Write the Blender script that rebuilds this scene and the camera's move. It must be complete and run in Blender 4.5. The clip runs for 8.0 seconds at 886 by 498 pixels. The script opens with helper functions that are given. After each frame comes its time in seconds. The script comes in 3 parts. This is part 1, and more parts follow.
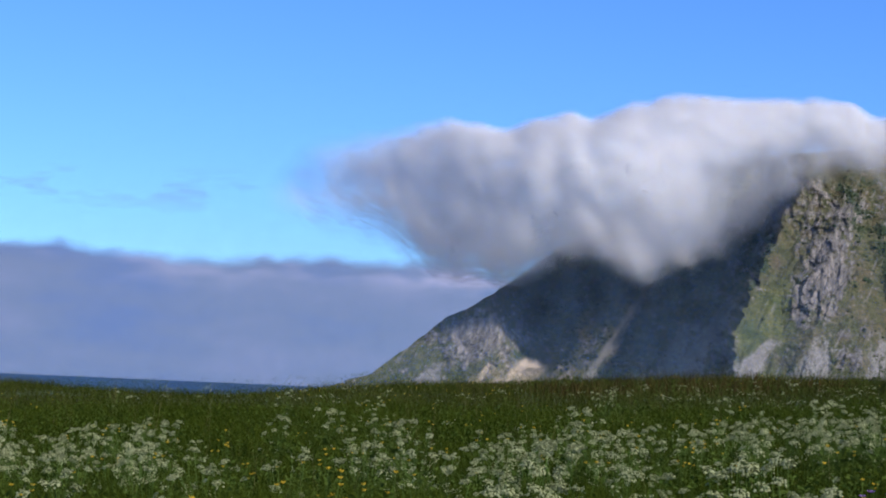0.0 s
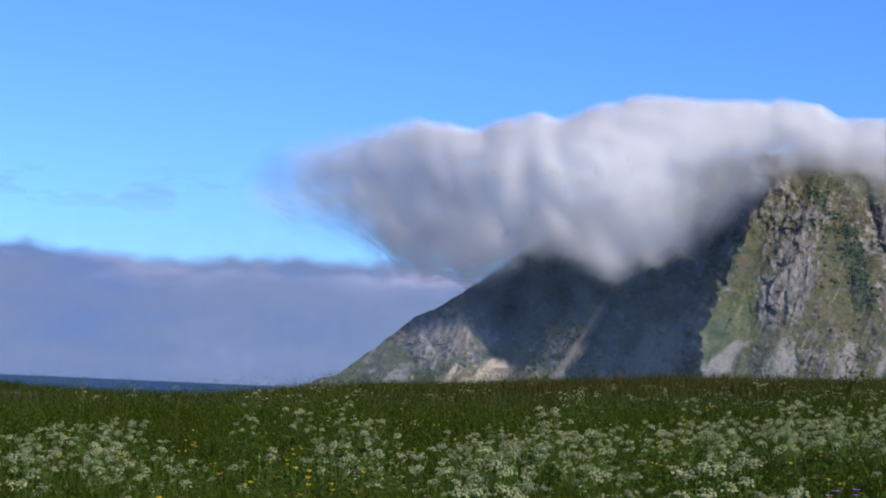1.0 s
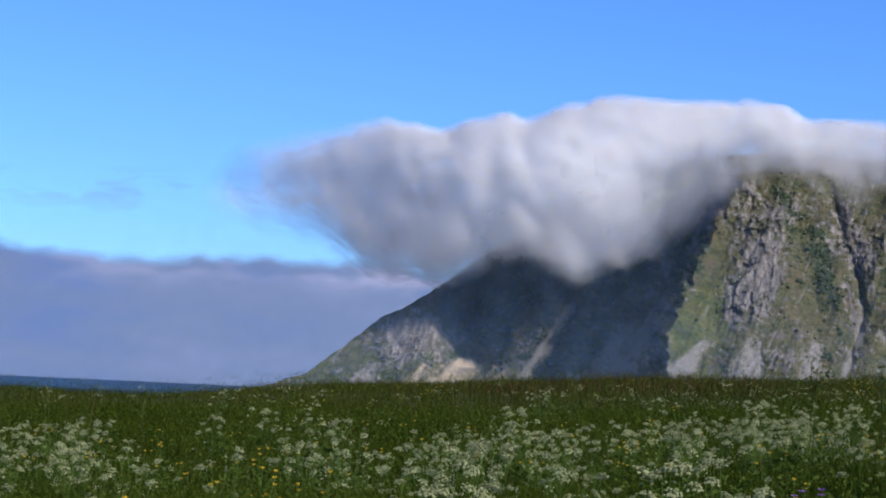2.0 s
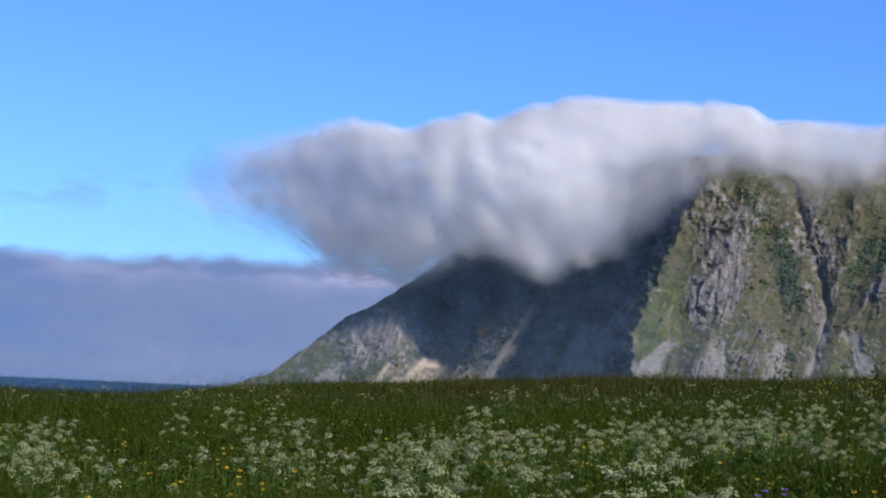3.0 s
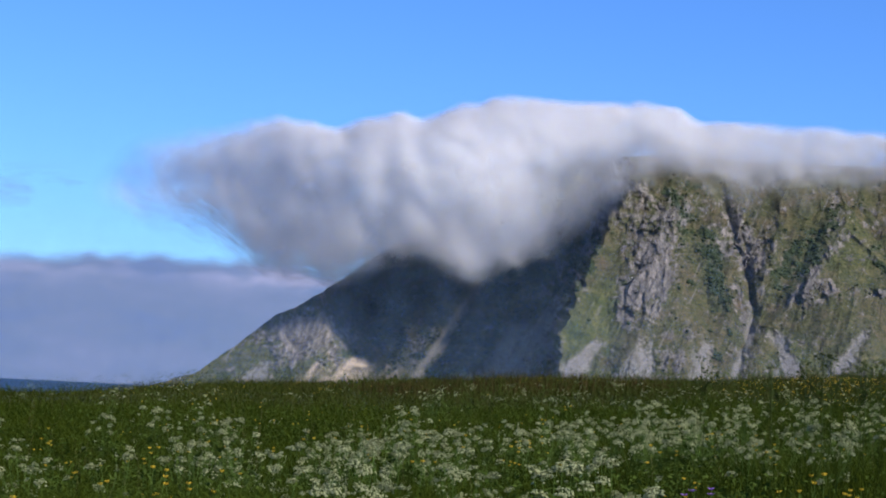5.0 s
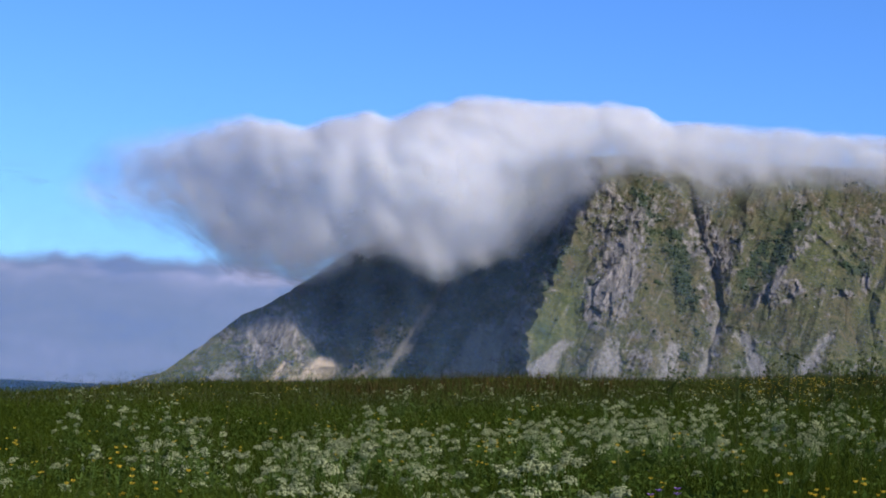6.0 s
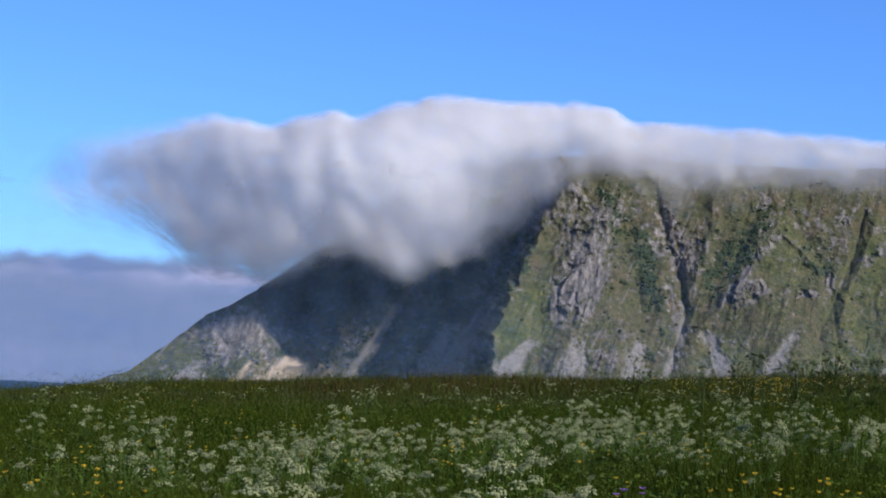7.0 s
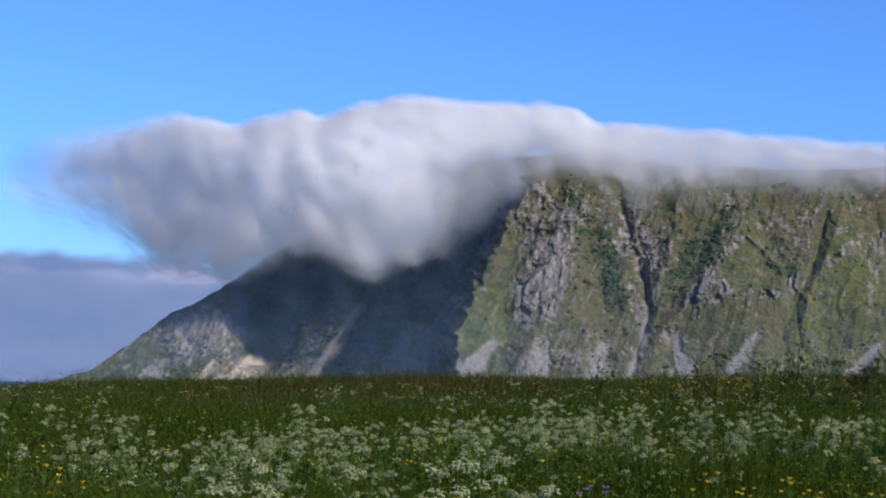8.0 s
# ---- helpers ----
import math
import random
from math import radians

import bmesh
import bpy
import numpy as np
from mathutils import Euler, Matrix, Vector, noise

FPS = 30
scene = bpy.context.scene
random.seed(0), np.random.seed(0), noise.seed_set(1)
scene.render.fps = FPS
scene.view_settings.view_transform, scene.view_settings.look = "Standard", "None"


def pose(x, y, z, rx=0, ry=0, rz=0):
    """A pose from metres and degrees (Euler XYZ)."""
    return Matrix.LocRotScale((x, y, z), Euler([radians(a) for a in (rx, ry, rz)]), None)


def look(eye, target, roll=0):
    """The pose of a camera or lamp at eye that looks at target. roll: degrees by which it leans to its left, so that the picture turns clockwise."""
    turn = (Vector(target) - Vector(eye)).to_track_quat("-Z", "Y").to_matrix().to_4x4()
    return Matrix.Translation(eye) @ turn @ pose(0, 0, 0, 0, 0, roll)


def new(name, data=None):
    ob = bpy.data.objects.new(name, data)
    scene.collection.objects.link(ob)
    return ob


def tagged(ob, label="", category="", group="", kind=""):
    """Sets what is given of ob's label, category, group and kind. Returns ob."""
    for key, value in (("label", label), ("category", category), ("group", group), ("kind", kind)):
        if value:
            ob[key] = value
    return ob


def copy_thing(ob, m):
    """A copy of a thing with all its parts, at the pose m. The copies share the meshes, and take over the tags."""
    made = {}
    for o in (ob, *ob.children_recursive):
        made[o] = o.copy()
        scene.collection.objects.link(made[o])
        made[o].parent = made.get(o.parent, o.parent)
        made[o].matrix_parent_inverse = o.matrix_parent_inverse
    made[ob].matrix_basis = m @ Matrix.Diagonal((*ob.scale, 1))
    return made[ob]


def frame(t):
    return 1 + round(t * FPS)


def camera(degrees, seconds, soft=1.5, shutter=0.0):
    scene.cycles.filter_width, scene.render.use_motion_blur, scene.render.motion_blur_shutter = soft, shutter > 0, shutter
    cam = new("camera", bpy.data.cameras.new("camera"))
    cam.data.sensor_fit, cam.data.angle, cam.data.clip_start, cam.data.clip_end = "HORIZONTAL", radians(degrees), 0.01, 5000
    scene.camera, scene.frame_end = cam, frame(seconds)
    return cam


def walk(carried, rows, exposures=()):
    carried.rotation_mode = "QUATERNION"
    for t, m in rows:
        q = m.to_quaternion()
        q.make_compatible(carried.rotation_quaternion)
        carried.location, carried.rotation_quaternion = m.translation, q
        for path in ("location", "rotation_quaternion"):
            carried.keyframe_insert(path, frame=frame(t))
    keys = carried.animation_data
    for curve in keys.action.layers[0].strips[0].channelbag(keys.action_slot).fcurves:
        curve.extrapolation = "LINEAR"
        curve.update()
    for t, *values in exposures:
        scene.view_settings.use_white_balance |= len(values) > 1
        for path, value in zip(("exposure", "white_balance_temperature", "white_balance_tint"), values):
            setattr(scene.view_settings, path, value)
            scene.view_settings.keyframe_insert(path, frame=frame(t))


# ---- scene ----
# ---- camera: a slow pan from one spot on a tripod ----
cam = camera(26.0, 8.0, soft=1.9)
EYE, PITCH, LEAN_LEFT, TURN = 1.07, 4.0, 2.5, 4.0
PAN = [(0.0, 0.0), (0.5, 0.473), (1.0, 0.948), (1.5, 1.434), (3.0, 2.975), (3.5, 3.523), (4.0, 4.06), (4.5, 4.595),
       (6.0, 6.064), (6.5, 6.568), (7.0, 7.075), (7.5, 7.600), (8.0, 8.150)]
START = pose(0, 0, EYE, 90 + PITCH, 0, TURN) @ pose(0, 0, 0, 0, 0, LEAN_LEFT)
walk(cam, [(t, START @ pose(0, 0, 0, 0, -a, 0) @ pose(0, 0, 0, 0, 0, 0.1226 * a)) for t, a in PAN],
     exposures=[(0.0, 0.25), (8.0, 0.27)])

# ---- light ----
SUN_EL, SUN_AZ = radians(35), radians(180 - 48)  # azimuth clockwise from +Y
SUN_DIR = Vector((math.sin(SUN_AZ) * math.cos(SUN_EL), math.cos(SUN_AZ) * math.cos(SUN_EL), math.sin(SUN_EL)))
sun_data = bpy.data.lights.new("sun", "SUN")
sun_data.energy, sun_data.angle, sun_data.color = 5.0, radians(0.5), (1.0, 0.95, 0.87)
sun = new("sun", sun_data)
sun.matrix_world = look(SUN_DIR * 50, (0, 0, 0))
world = bpy.data.worlds.new("sky")
scene.world = world
world.use_nodes = True
wn = world.node_tree
sky_tex = wn.nodes.new("ShaderNodeTexSky")
sky_tex.sky_type, sky_tex.sun_disc = "NISHITA", False
sky_tex.sun_elevation, sky_tex.sun_rotation = SUN_EL, SUN_AZ
sky_tex.air_density, sky_tex.dust_density, sky_tex.ozone_density = 1.0, 0.0, 4.0
tint = wn.nodes.new("ShaderNodeMix")
tint.data_type, tint.blend_type = "RGBA", "MULTIPLY"
tint.inputs["Factor"].default_value = 1.0
tint.inputs["B"].default_value = (0.475, 0.80, 1.40, 1)
wn.links.new(sky_tex.outputs[0], tint.inputs["A"])
wn.links.new(tint.outputs["Result"], wn.nodes["Background"].inputs["Color"])
wn.nodes["Background"].inputs["Strength"].default_value = 0.106
scene.cycles.transparent_max_bounces = 72


# ---- numeric noise ----
PERM = np.random.RandomState(7).permutation(512)
RND = np.random.RandomState(8).rand(512)


def vnoise(x, y, z=0.0, seed=0):
    """Smooth value noise from -1 to 1 on arrays."""
    x, y, z = np.broadcast_arrays(np.asarray(x, float), np.asarray(y, float), np.asarray(z, float))
    xi, yi, zi = np.floor(x).astype(int), np.floor(y).astype(int), np.floor(z).astype(int)
    fx, fy, fz = x - xi, y - yi, z - zi
    fx, fy, fz = (q * q * q * (q * (q * 6 - 15) + 10) for q in (fx, fy, fz))

    def corner(a, b, c):
        return RND[PERM[(PERM[(PERM[(xi + a + seed) & 511] + yi + b) & 511] + zi + c) & 511]]

    def mixed(a, b, s):
        return a + (b - a) * s

    low = mixed(mixed(corner(0, 0, 0), corner(1, 0, 0), fx), mixed(corner(0, 1, 0), corner(1, 1, 0), fx), fy)
    high = mixed(mixed(corner(0, 0, 1), corner(1, 0, 1), fx), mixed(corner(0, 1, 1), corner(1, 1, 1), fx), fy)
    return mixed(low, high, fz) * 2 - 1


def fbm(x, y, z=0.0, octaves=4, seed=0, ridged=False, gain=0.5):
    total, amp, norm = 0.0, 1.0, 0.0
    for o in range(octaves):
        n = vnoise(np.asarray(x) * 2 ** o + 17.3 * o, np.asarray(y) * 2 ** o + 5.1 * o, np.asarray(z) * 2 ** o, seed + 31 * o)
        total = total + amp * ((1 - 2 * np.abs(n)) if ridged else n)
        norm += amp
        amp *= gain
    return total / norm


def step(a, b, x):
    t = np.clip((np.asarray(x, float) - a) / (b - a), 0, 1)
    return t * t * (3 - 2 * t)


# ---- mesh helpers ----
def raw_mesh(name, verts, faces, material, smooth=True, corners=4):
    """A mesh from arrays: faces is n x corners."""
    me = bpy.data.meshes.new(name)
    verts, faces = np.asarray(verts, np.float32).reshape(-1, 3), np.asarray(faces, np.int32).reshape(-1, corners)
    me.vertices.add(len(verts))
    me.vertices.foreach_set("co", verts.ravel())
    me.loops.add(faces.size)
    me.loops.foreach_set("vertex_index", faces.ravel())
    me.polygons.add(len(faces))
    me.polygons.foreach_set("loop_start", np.arange(len(faces), dtype=np.int32) * corners)
    me.polygons.foreach_set("use_smooth", np.full(len(faces), smooth))
    me.update(calc_edges=True)
    me.validate()
    me.materials.append(material)
    return me


def grid_faces(rows, cols, closed=False):
    """Quads of a grid of rows x cols points, closed round the columns if asked."""
    r, c = np.meshgrid(np.arange(rows - 1), np.arange(cols if closed else cols - 1), indexing="ij")
    d = (c + 1) % cols
    return np.stack([r * cols + c, r * cols + d, (r + 1) * cols + d, (r + 1) * cols + c], -1).reshape(-1, 4)


def point_values(me, name, values):
    layer = me.attributes.new(name, "FLOAT", "POINT")
    layer.data.foreach_set("value", np.asarray(values, np.float32).ravel())


def part(name, bm, material, parent=None, label="", smooth=True):
    """One mesh object from a bmesh, under a thing or a part."""
    me = bpy.data.meshes.new(name)
    bm.to_mesh(me)
    bm.free()
    me.polygons.foreach_set("use_smooth", np.full(len(me.polygons), smooth))
    me.materials.append(material)
    ob = new(name, me)
    ob.parent = parent
    return tagged(ob, label)


def tube(bm, points, r0, r1, sides=4):
    """A tapered stalk along points."""
    points = [Vector(p) for p in points]
    rings = []
    for i, p in enumerate(points):
        way = (points[min(i + 1, len(points) - 1)] - points[max(i - 1, 0)]).normalized()
        a = way.orthogonal().normalized()
        b = way.cross(a)
        r = r0 + (r1 - r0) * i / (len(points) - 1)
        rings.append([bm.verts.new(p + (a * math.cos(2 * math.pi * k / sides) + b * math.sin(2 * math.pi * k / sides)) * r) for k in range(sides)])
    for low, high in zip(rings, rings[1:]):
        for k in range(sides):
            bm.faces.new((low[k], low[(k + 1) % sides], high[(k + 1) % sides], high[k]))
    bm.faces.new(rings[-1])


# ---- materials ----
def material(name):
    m = bpy.data.materials.new(name)
    m.use_nodes = True
    return m, m.node_tree, m.node_tree.nodes["Principled BSDF"]


def node(tree, kind, **values):
    n = tree.nodes.new(kind)
    for key, value in values.items():
        n.inputs[key].default_value = value
    return n


def noise_node(tree, scale, detail=4.0, rough=0.55, coords="Object", stretch=None):
    tc = tree.nodes.new("ShaderNodeTexCoord")
    n = node(tree, "ShaderNodeTexNoise", Scale=scale, Detail=detail, Roughness=rough)
    if stretch:
        mp = node(tree, "ShaderNodeMapping", Scale=stretch)
        tree.links.new(tc.outputs[coords], mp.inputs["Vector"])
        tree.links.new(mp.outputs[0], n.inputs["Vector"])
    else:
        tree.links.new(tc.outputs[coords], n.inputs["Vector"])
    return n.outputs["Fac"]


def ramp(tree, fac, stops):
    r = tree.nodes.new("ShaderNodeValToRGB")
    while len(r.color_ramp.elements) < len(stops):
        r.color_ramp.elements.new(0.5)
    for e, (pos, col) in zip(r.color_ramp.elements, stops):
        e.position, e.color = pos, (*col, 1)
    tree.links.new(fac, r.inputs["Fac"])
    return r.outputs["Color"]


def blend(tree, fac, a, b, mode="MIX"):
    m = tree.nodes.new("ShaderNodeMix")
    m.data_type, m.blend_type = "RGBA", mode
    for key, value in (("Factor", fac), ("A", a), ("B", b)):
        if isinstance(value, (int, float)):
            m.inputs[key].default_value = value
        elif isinstance(value, tuple):
            m.inputs[key].default_value = (*value, 1)
        else:
            tree.links.new(value, m.inputs[key])
    return m.outputs["Result"]


def attribute(tree, name):
    a = tree.nodes.new("ShaderNodeAttribute")
    a.attribute_name = name
    return a.outputs["Fac"]


def bump(tree, bsdf, fac, strength, distance):
    b = node(tree, "ShaderNodeBump", Strength=strength, Distance=distance)
    tree.links.new(fac, b.inputs["Height"])
    tree.links.new(b.outputs[0], bsdf.inputs["Normal"])


def math_node(tree, op, a, b):
    m = tree.nodes.new("ShaderNodeMath")
    m.operation = op
    for i, v in enumerate((a, b)):
        if isinstance(v, (int, float)):
            m.inputs[i].default_value = v
        else:
            tree.links.new(v, m.inputs[i])
    return m.outputs[0]


def leafy(name, dark, light, rough=0.6, by="island", glow=0.0, through_light=0.25):
    """Plant tissue: the colour varies from piece to piece and a little light passes through."""
    m, tree, bsdf = material(name)
    if by == "island":
        fac = tree.nodes.new("ShaderNodeNewGeometry").outputs["Random Per Island"]
    else:
        fac = tree.nodes.new("ShaderNodeObjectInfo").outputs["Random"]
    patch = noise_node(tree, 0.35, 3.0)
    fac = math_node(tree, "ADD", math_node(tree, "MULTIPLY", fac, 0.6), math_node(tree, "MULTIPLY", patch, 0.4))
    colour = ramp(tree, fac, [(0.15, dark), (0.85, light)])
    tree.links.new(colour, bsdf.inputs["Base Color"])
    bsdf.inputs["Roughness"].default_value = rough
    bsdf.inputs["Specular IOR Level"].default_value = 0.0
    if through_light:
        tl = tree.nodes.new("ShaderNodeBsdfTranslucent")
        tree.links.new(colour, tl.inputs["Color"])
        mx = node(tree, "ShaderNodeMixShader", Fac=through_light)
        tree.links.new(bsdf.outputs[0], mx.inputs[1])
        tree.links.new(tl.outputs[0], mx.inputs[2])
        tree.links.new(mx.outputs[0], tree.nodes["Material Output"].inputs["Surface"])
    return m


GRASS = leafy("meadow_grass", (0.010, 0.018, 0.002), (0.062, 0.084, 0.009))
GRASS_FAR = leafy("meadow_grass_far", (0.020, 0.027, 0.005), (0.056, 0.062, 0.012))
ARCHING = leafy("arching_blade", (0.06, 0.085, 0.018), (0.15, 0.18, 0.06))
STRAW = leafy("dry_grass_stem", (0.07, 0.07, 0.025), (0.17, 0.14, 0.06))
SORREL = leafy("sorrel_red", (0.030, 0.021, 0.008), (0.075, 0.044, 0.016))
STALK = leafy("green_stalk", (0.035, 0.065, 0.012), (0.08, 0.12, 0.03), by="object", through_light=0.0)
FERN = leafy("ferny_leaf", (0.032, 0.055, 0.009), (0.072, 0.102, 0.019))
SEED = leafy("dark_seed_head", (0.026, 0.040, 0.012), (0.06, 0.078, 0.022))
WHITE = leafy("white_umbel", (0.22, 0.25, 0.09), (0.54, 0.53, 0.34), rough=0.85, through_light=0.4)
YELLOW = leafy("buttercup_petal", (0.58, 0.36, 0.03), (0.74, 0.53, 0.06), rough=0.35)
PURPLE = leafy("cranesbill_petal", (0.30, 0.14, 0.45), (0.42, 0.24, 0.58))


def soil_material():
    m, tree, bsdf = material("meadow_soil")
    near = ramp(tree, noise_node(tree, 0.8, 8), [(0.3, (0.016, 0.028, 0.008)), (0.7, (0.045, 0.065, 0.018))])
    wide = ramp(tree, noise_node(tree, 0.05, 4), [(0.35, (0.6, 0.8, 0.5)), (0.7, (1.0, 1.0, 0.9))])
    tree.links.new(blend(tree, 1.0, near, wide, "MULTIPLY"), bsdf.inputs["Base Color"])
    bsdf.inputs["Roughness"].default_value = 0.95
    bump(tree, bsdf, noise_node(tree, 6, 6), 0.6, 0.05)
    return m


def sea_material():
    m, tree, bsdf = material("sea_water")
    colour = ramp(tree, noise_node(tree, 0.004, 5, stretch=(1, 6, 1)), [(0.35, (0.007, 0.030, 0.072)), (0.7, (0.013, 0.052, 0.110))])
    tree.links.new(colour, bsdf.inputs["Base Color"])
    bsdf.inputs["Roughness"].default_value = 0.45
    bsdf.inputs["IOR"].default_value = 1.33
    bsdf.inputs["Specular IOR Level"].default_value = 0.08
    bump(tree, bsdf, noise_node(tree, 0.15, 6, stretch=(1, 2, 1)), 1.0, 3.0)
    return m


def mountain_material():
    m, tree, bsdf = material("mountain_rock_and_turf")
    fine = noise_node(tree, 0.22, 9, 0.72)
    coarse = noise_node(tree, 0.03, 6, 0.6)
    streak = noise_node(tree, 0.12, 6, 0.6, stretch=(1.0, 0.25, 0.25))
    grass = ramp(tree, coarse, [(0.3, (0.050, 0.059, 0.028)), (0.44, (0.077, 0.081, 0.038)), (0.56, (0.088, 0.082, 0.047)), (0.72, (0.104, 0.084, 0.059))])
    grass = blend(tree, attribute(tree, "lush"), grass, ramp(tree, coarse, [(0.32, (0.064, 0.083, 0.030)), (0.68, (0.106, 0.113, 0.043))]))
    grass = blend(tree, 0.45, grass, ramp(tree, noise_node(tree, 0.06, 7, 0.7), [(0.36, (0.25, 0.32, 0.25)), (0.62, (1.5, 1.35, 1.2))]), "MULTIPLY")
    grass = blend(tree, 0.85, grass, ramp(tree, fine, [(0.34, (0.35, 0.42, 0.36)), (0.64, (1.4, 1.28, 1.12))]), "MULTIPLY")
    rock = ramp(tree, streak, [(0.28, (0.056, 0.054, 0.054)), (0.5, (0.160, 0.144, 0.132)), (0.72, (0.350, 0.305, 0.272))])
    rock = blend(tree, 0.75, rock, ramp(tree, fine, [(0.32, (0.38, 0.40, 0.43)), (0.65, (1.3, 1.24, 1.18))]), "MULTIPLY")
    scree = ramp(tree, fine, [(0.3, (0.130, 0.119, 0.108)), (0.7, (0.29, 0.262, 0.236))])
    sand = ramp(tree, fine, [(0.3, (0.34, 0.25, 0.165)), (0.7, (0.60, 0.48, 0.35))])
    bush = ramp(tree, fine, [(0.3, (0.014, 0.026, 0.012)), (0.7, (0.042, 0.062, 0.024))])
    colour = blend(tree, attribute(tree, "rock"), grass, rock)
    colour = blend(tree, attribute(tree, "bush"), colour, bush)
    colour = blend(tree, attribute(tree, "scree"), colour, scree)
    colour = blend(tree, attribute(tree, "sand"), colour, sand)
    tree.links.new(colour, bsdf.inputs["Base Color"])
    bsdf.inputs["Roughness"].default_value = 0.9
    bsdf.inputs["Specular IOR Level"].default_value = 0.15
    bump(tree, bsdf, noise_node(tree, 0.35, 8, 0.7), 0.9, 4.0)
    return m


def cloud_material(name="cloud_vapour", colour=(0.87, 0.86, 0.87, 1)):
    m, tree, bsdf = material(name)
    tree.nodes.remove(bsdf)
    diffuse = node(tree, "ShaderNodeBsdfDiffuse", Color=colour)
    passing = node(tree, "ShaderNodeBsdfTranslucent", Color=colour)
    body = node(tree, "ShaderNodeMixShader", Fac=0.73)
    tree.links.new(diffuse.outputs[0], body.inputs[1])
    tree.links.new(passing.outputs[0], body.inputs[2])
    clear = tree.nodes.new("ShaderNodeBsdfTransparent")
    mix = tree.nodes.new("ShaderNodeMixShader")
    patchy = ramp(tree, noise_node(tree, 0.028, 8, 0.66), [(0.36, (0.15, 0.15, 0.15)), (0.62, (1, 1, 1))])
    dens = attribute(tree, "veil")
    fac = math_node(tree, "MULTIPLY", dens, patchy)
    tree.links.new(fac, mix.inputs["Fac"])
    tree.links.new(clear.outputs[0], mix.inputs[1])
    tree.links.new(body.outputs[0], mix.inputs[2])
    tree.links.new(mix.outputs[0], tree.nodes["Material Output"].inputs["Surface"])
    return m


def bank_material():
    """Far cloud bank at the horizon, a glowing backdrop."""
    m, tree, bsdf = material("far_cloud_bank")
    tree.nodes.remove(bsdf)
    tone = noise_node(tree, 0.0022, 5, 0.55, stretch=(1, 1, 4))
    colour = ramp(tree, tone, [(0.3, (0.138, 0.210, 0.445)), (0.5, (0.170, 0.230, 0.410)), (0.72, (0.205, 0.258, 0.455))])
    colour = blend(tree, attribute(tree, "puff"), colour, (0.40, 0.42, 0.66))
    # daylight and distance haze on the bank are set as emission
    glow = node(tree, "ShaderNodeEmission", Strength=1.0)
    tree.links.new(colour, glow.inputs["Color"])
    clear = tree.nodes.new("ShaderNodeBsdfTransparent")
    mix = tree.nodes.new("ShaderNodeMixShader")
    tree.links.new(attribute(tree, "veil"), mix.inputs["Fac"])
    tree.links.new(clear.outputs[0], mix.inputs[1])
    tree.links.new(glow.outputs[0], mix.inputs[2])
    tree.links.new(mix.outputs[0], tree.nodes["Material Output"].inputs["Surface"])
    return m


# ---- ground: a tilted meadow that rolls over a crest, then lowland ----
SLOPE_X, SLOPE_Y, SEA = 0.047, 0.0120, -20.0


def ground_z(x, y):
    x, y = np.asarray(x, float), np.asarray(y, float)
    r = np.hypot(x, y)
    z = SLOPE_X * x + SLOPE_Y * y
    z = z + 0.67 * step(10, 60, r)
    z = z + 0.10 * vnoise(x / 9, y / 9, seed=3) * step(3, 12, r) + 0.03 * vnoise(x / 2.3, y / 2.3, seed=4) * step(1, 4, r)
    dip = np.exp(-((np.degrees(np.arctan2(x, y)) + 10.5) / 4.5) ** 2)
    crest = 54 - 10 * dip + 4 * vnoise(x / 25, 0, seed=9)
    fall = np.clip(r - crest, 0, None)
    z = z - np.minimum(0.012 * fall ** 2, 0.25 * fall)
    low = np.where(x > -150 - 0.05 * y, -16.0, -24.0) + 1.2 * vnoise(x / 90, y / 90, seed=5)
    s = step(70, 240, r)
    return z * (1 - s) + low * s


def build_ground():
    rad = np.concatenate([np.linspace(0.02, 20, 60), np.linspace(20.5, 90, 120), np.geomspace(95, 4950, 70)])
    ang = np.linspace(0, 2 * np.pi, 361)[:-1]
    R, A = np.meshgrid(rad, ang, indexing="ij")
    X, Y = R * np.sin(A) + 0.7, R * np.cos(A) - 0.4
    me = raw_mesh("ground", np.stack([X, Y, ground_z(X, Y)], -1), grid_faces(len(rad), len(ang), True)[:, ::-1], soil_material())
    tagged(new("ground", me), "green meadow turf rising gently to a crest", "ground", kind="structure")
    ang = np.linspace(0, 2 * np.pi, 181)[:-1]
    rad = np.geomspace(60, 4900, 60)
    R, A = np.meshgrid(rad, ang, indexing="ij")
    X, Y = R * np.sin(A), R * np.cos(A)
    me = raw_mesh("sea", np.stack([X, Y, np.full_like(X, SEA)], -1), grid_faces(len(rad), len(ang), True)[:, ::-1], sea_material())
    tagged(new("sea", me), "calm deep blue sea under a far cloud bank", "sea", kind="structure")


build_ground()


# ---- mountain ----
def line_x(Z, stations):
    """x of a gully or scree line at the heights Z, from (x, z) stations, top first."""
    xs, zs = [p[0] for p in stations][::-1], [p[1] for p in stations][::-1]
    return np.interp(Z, zs, xs)


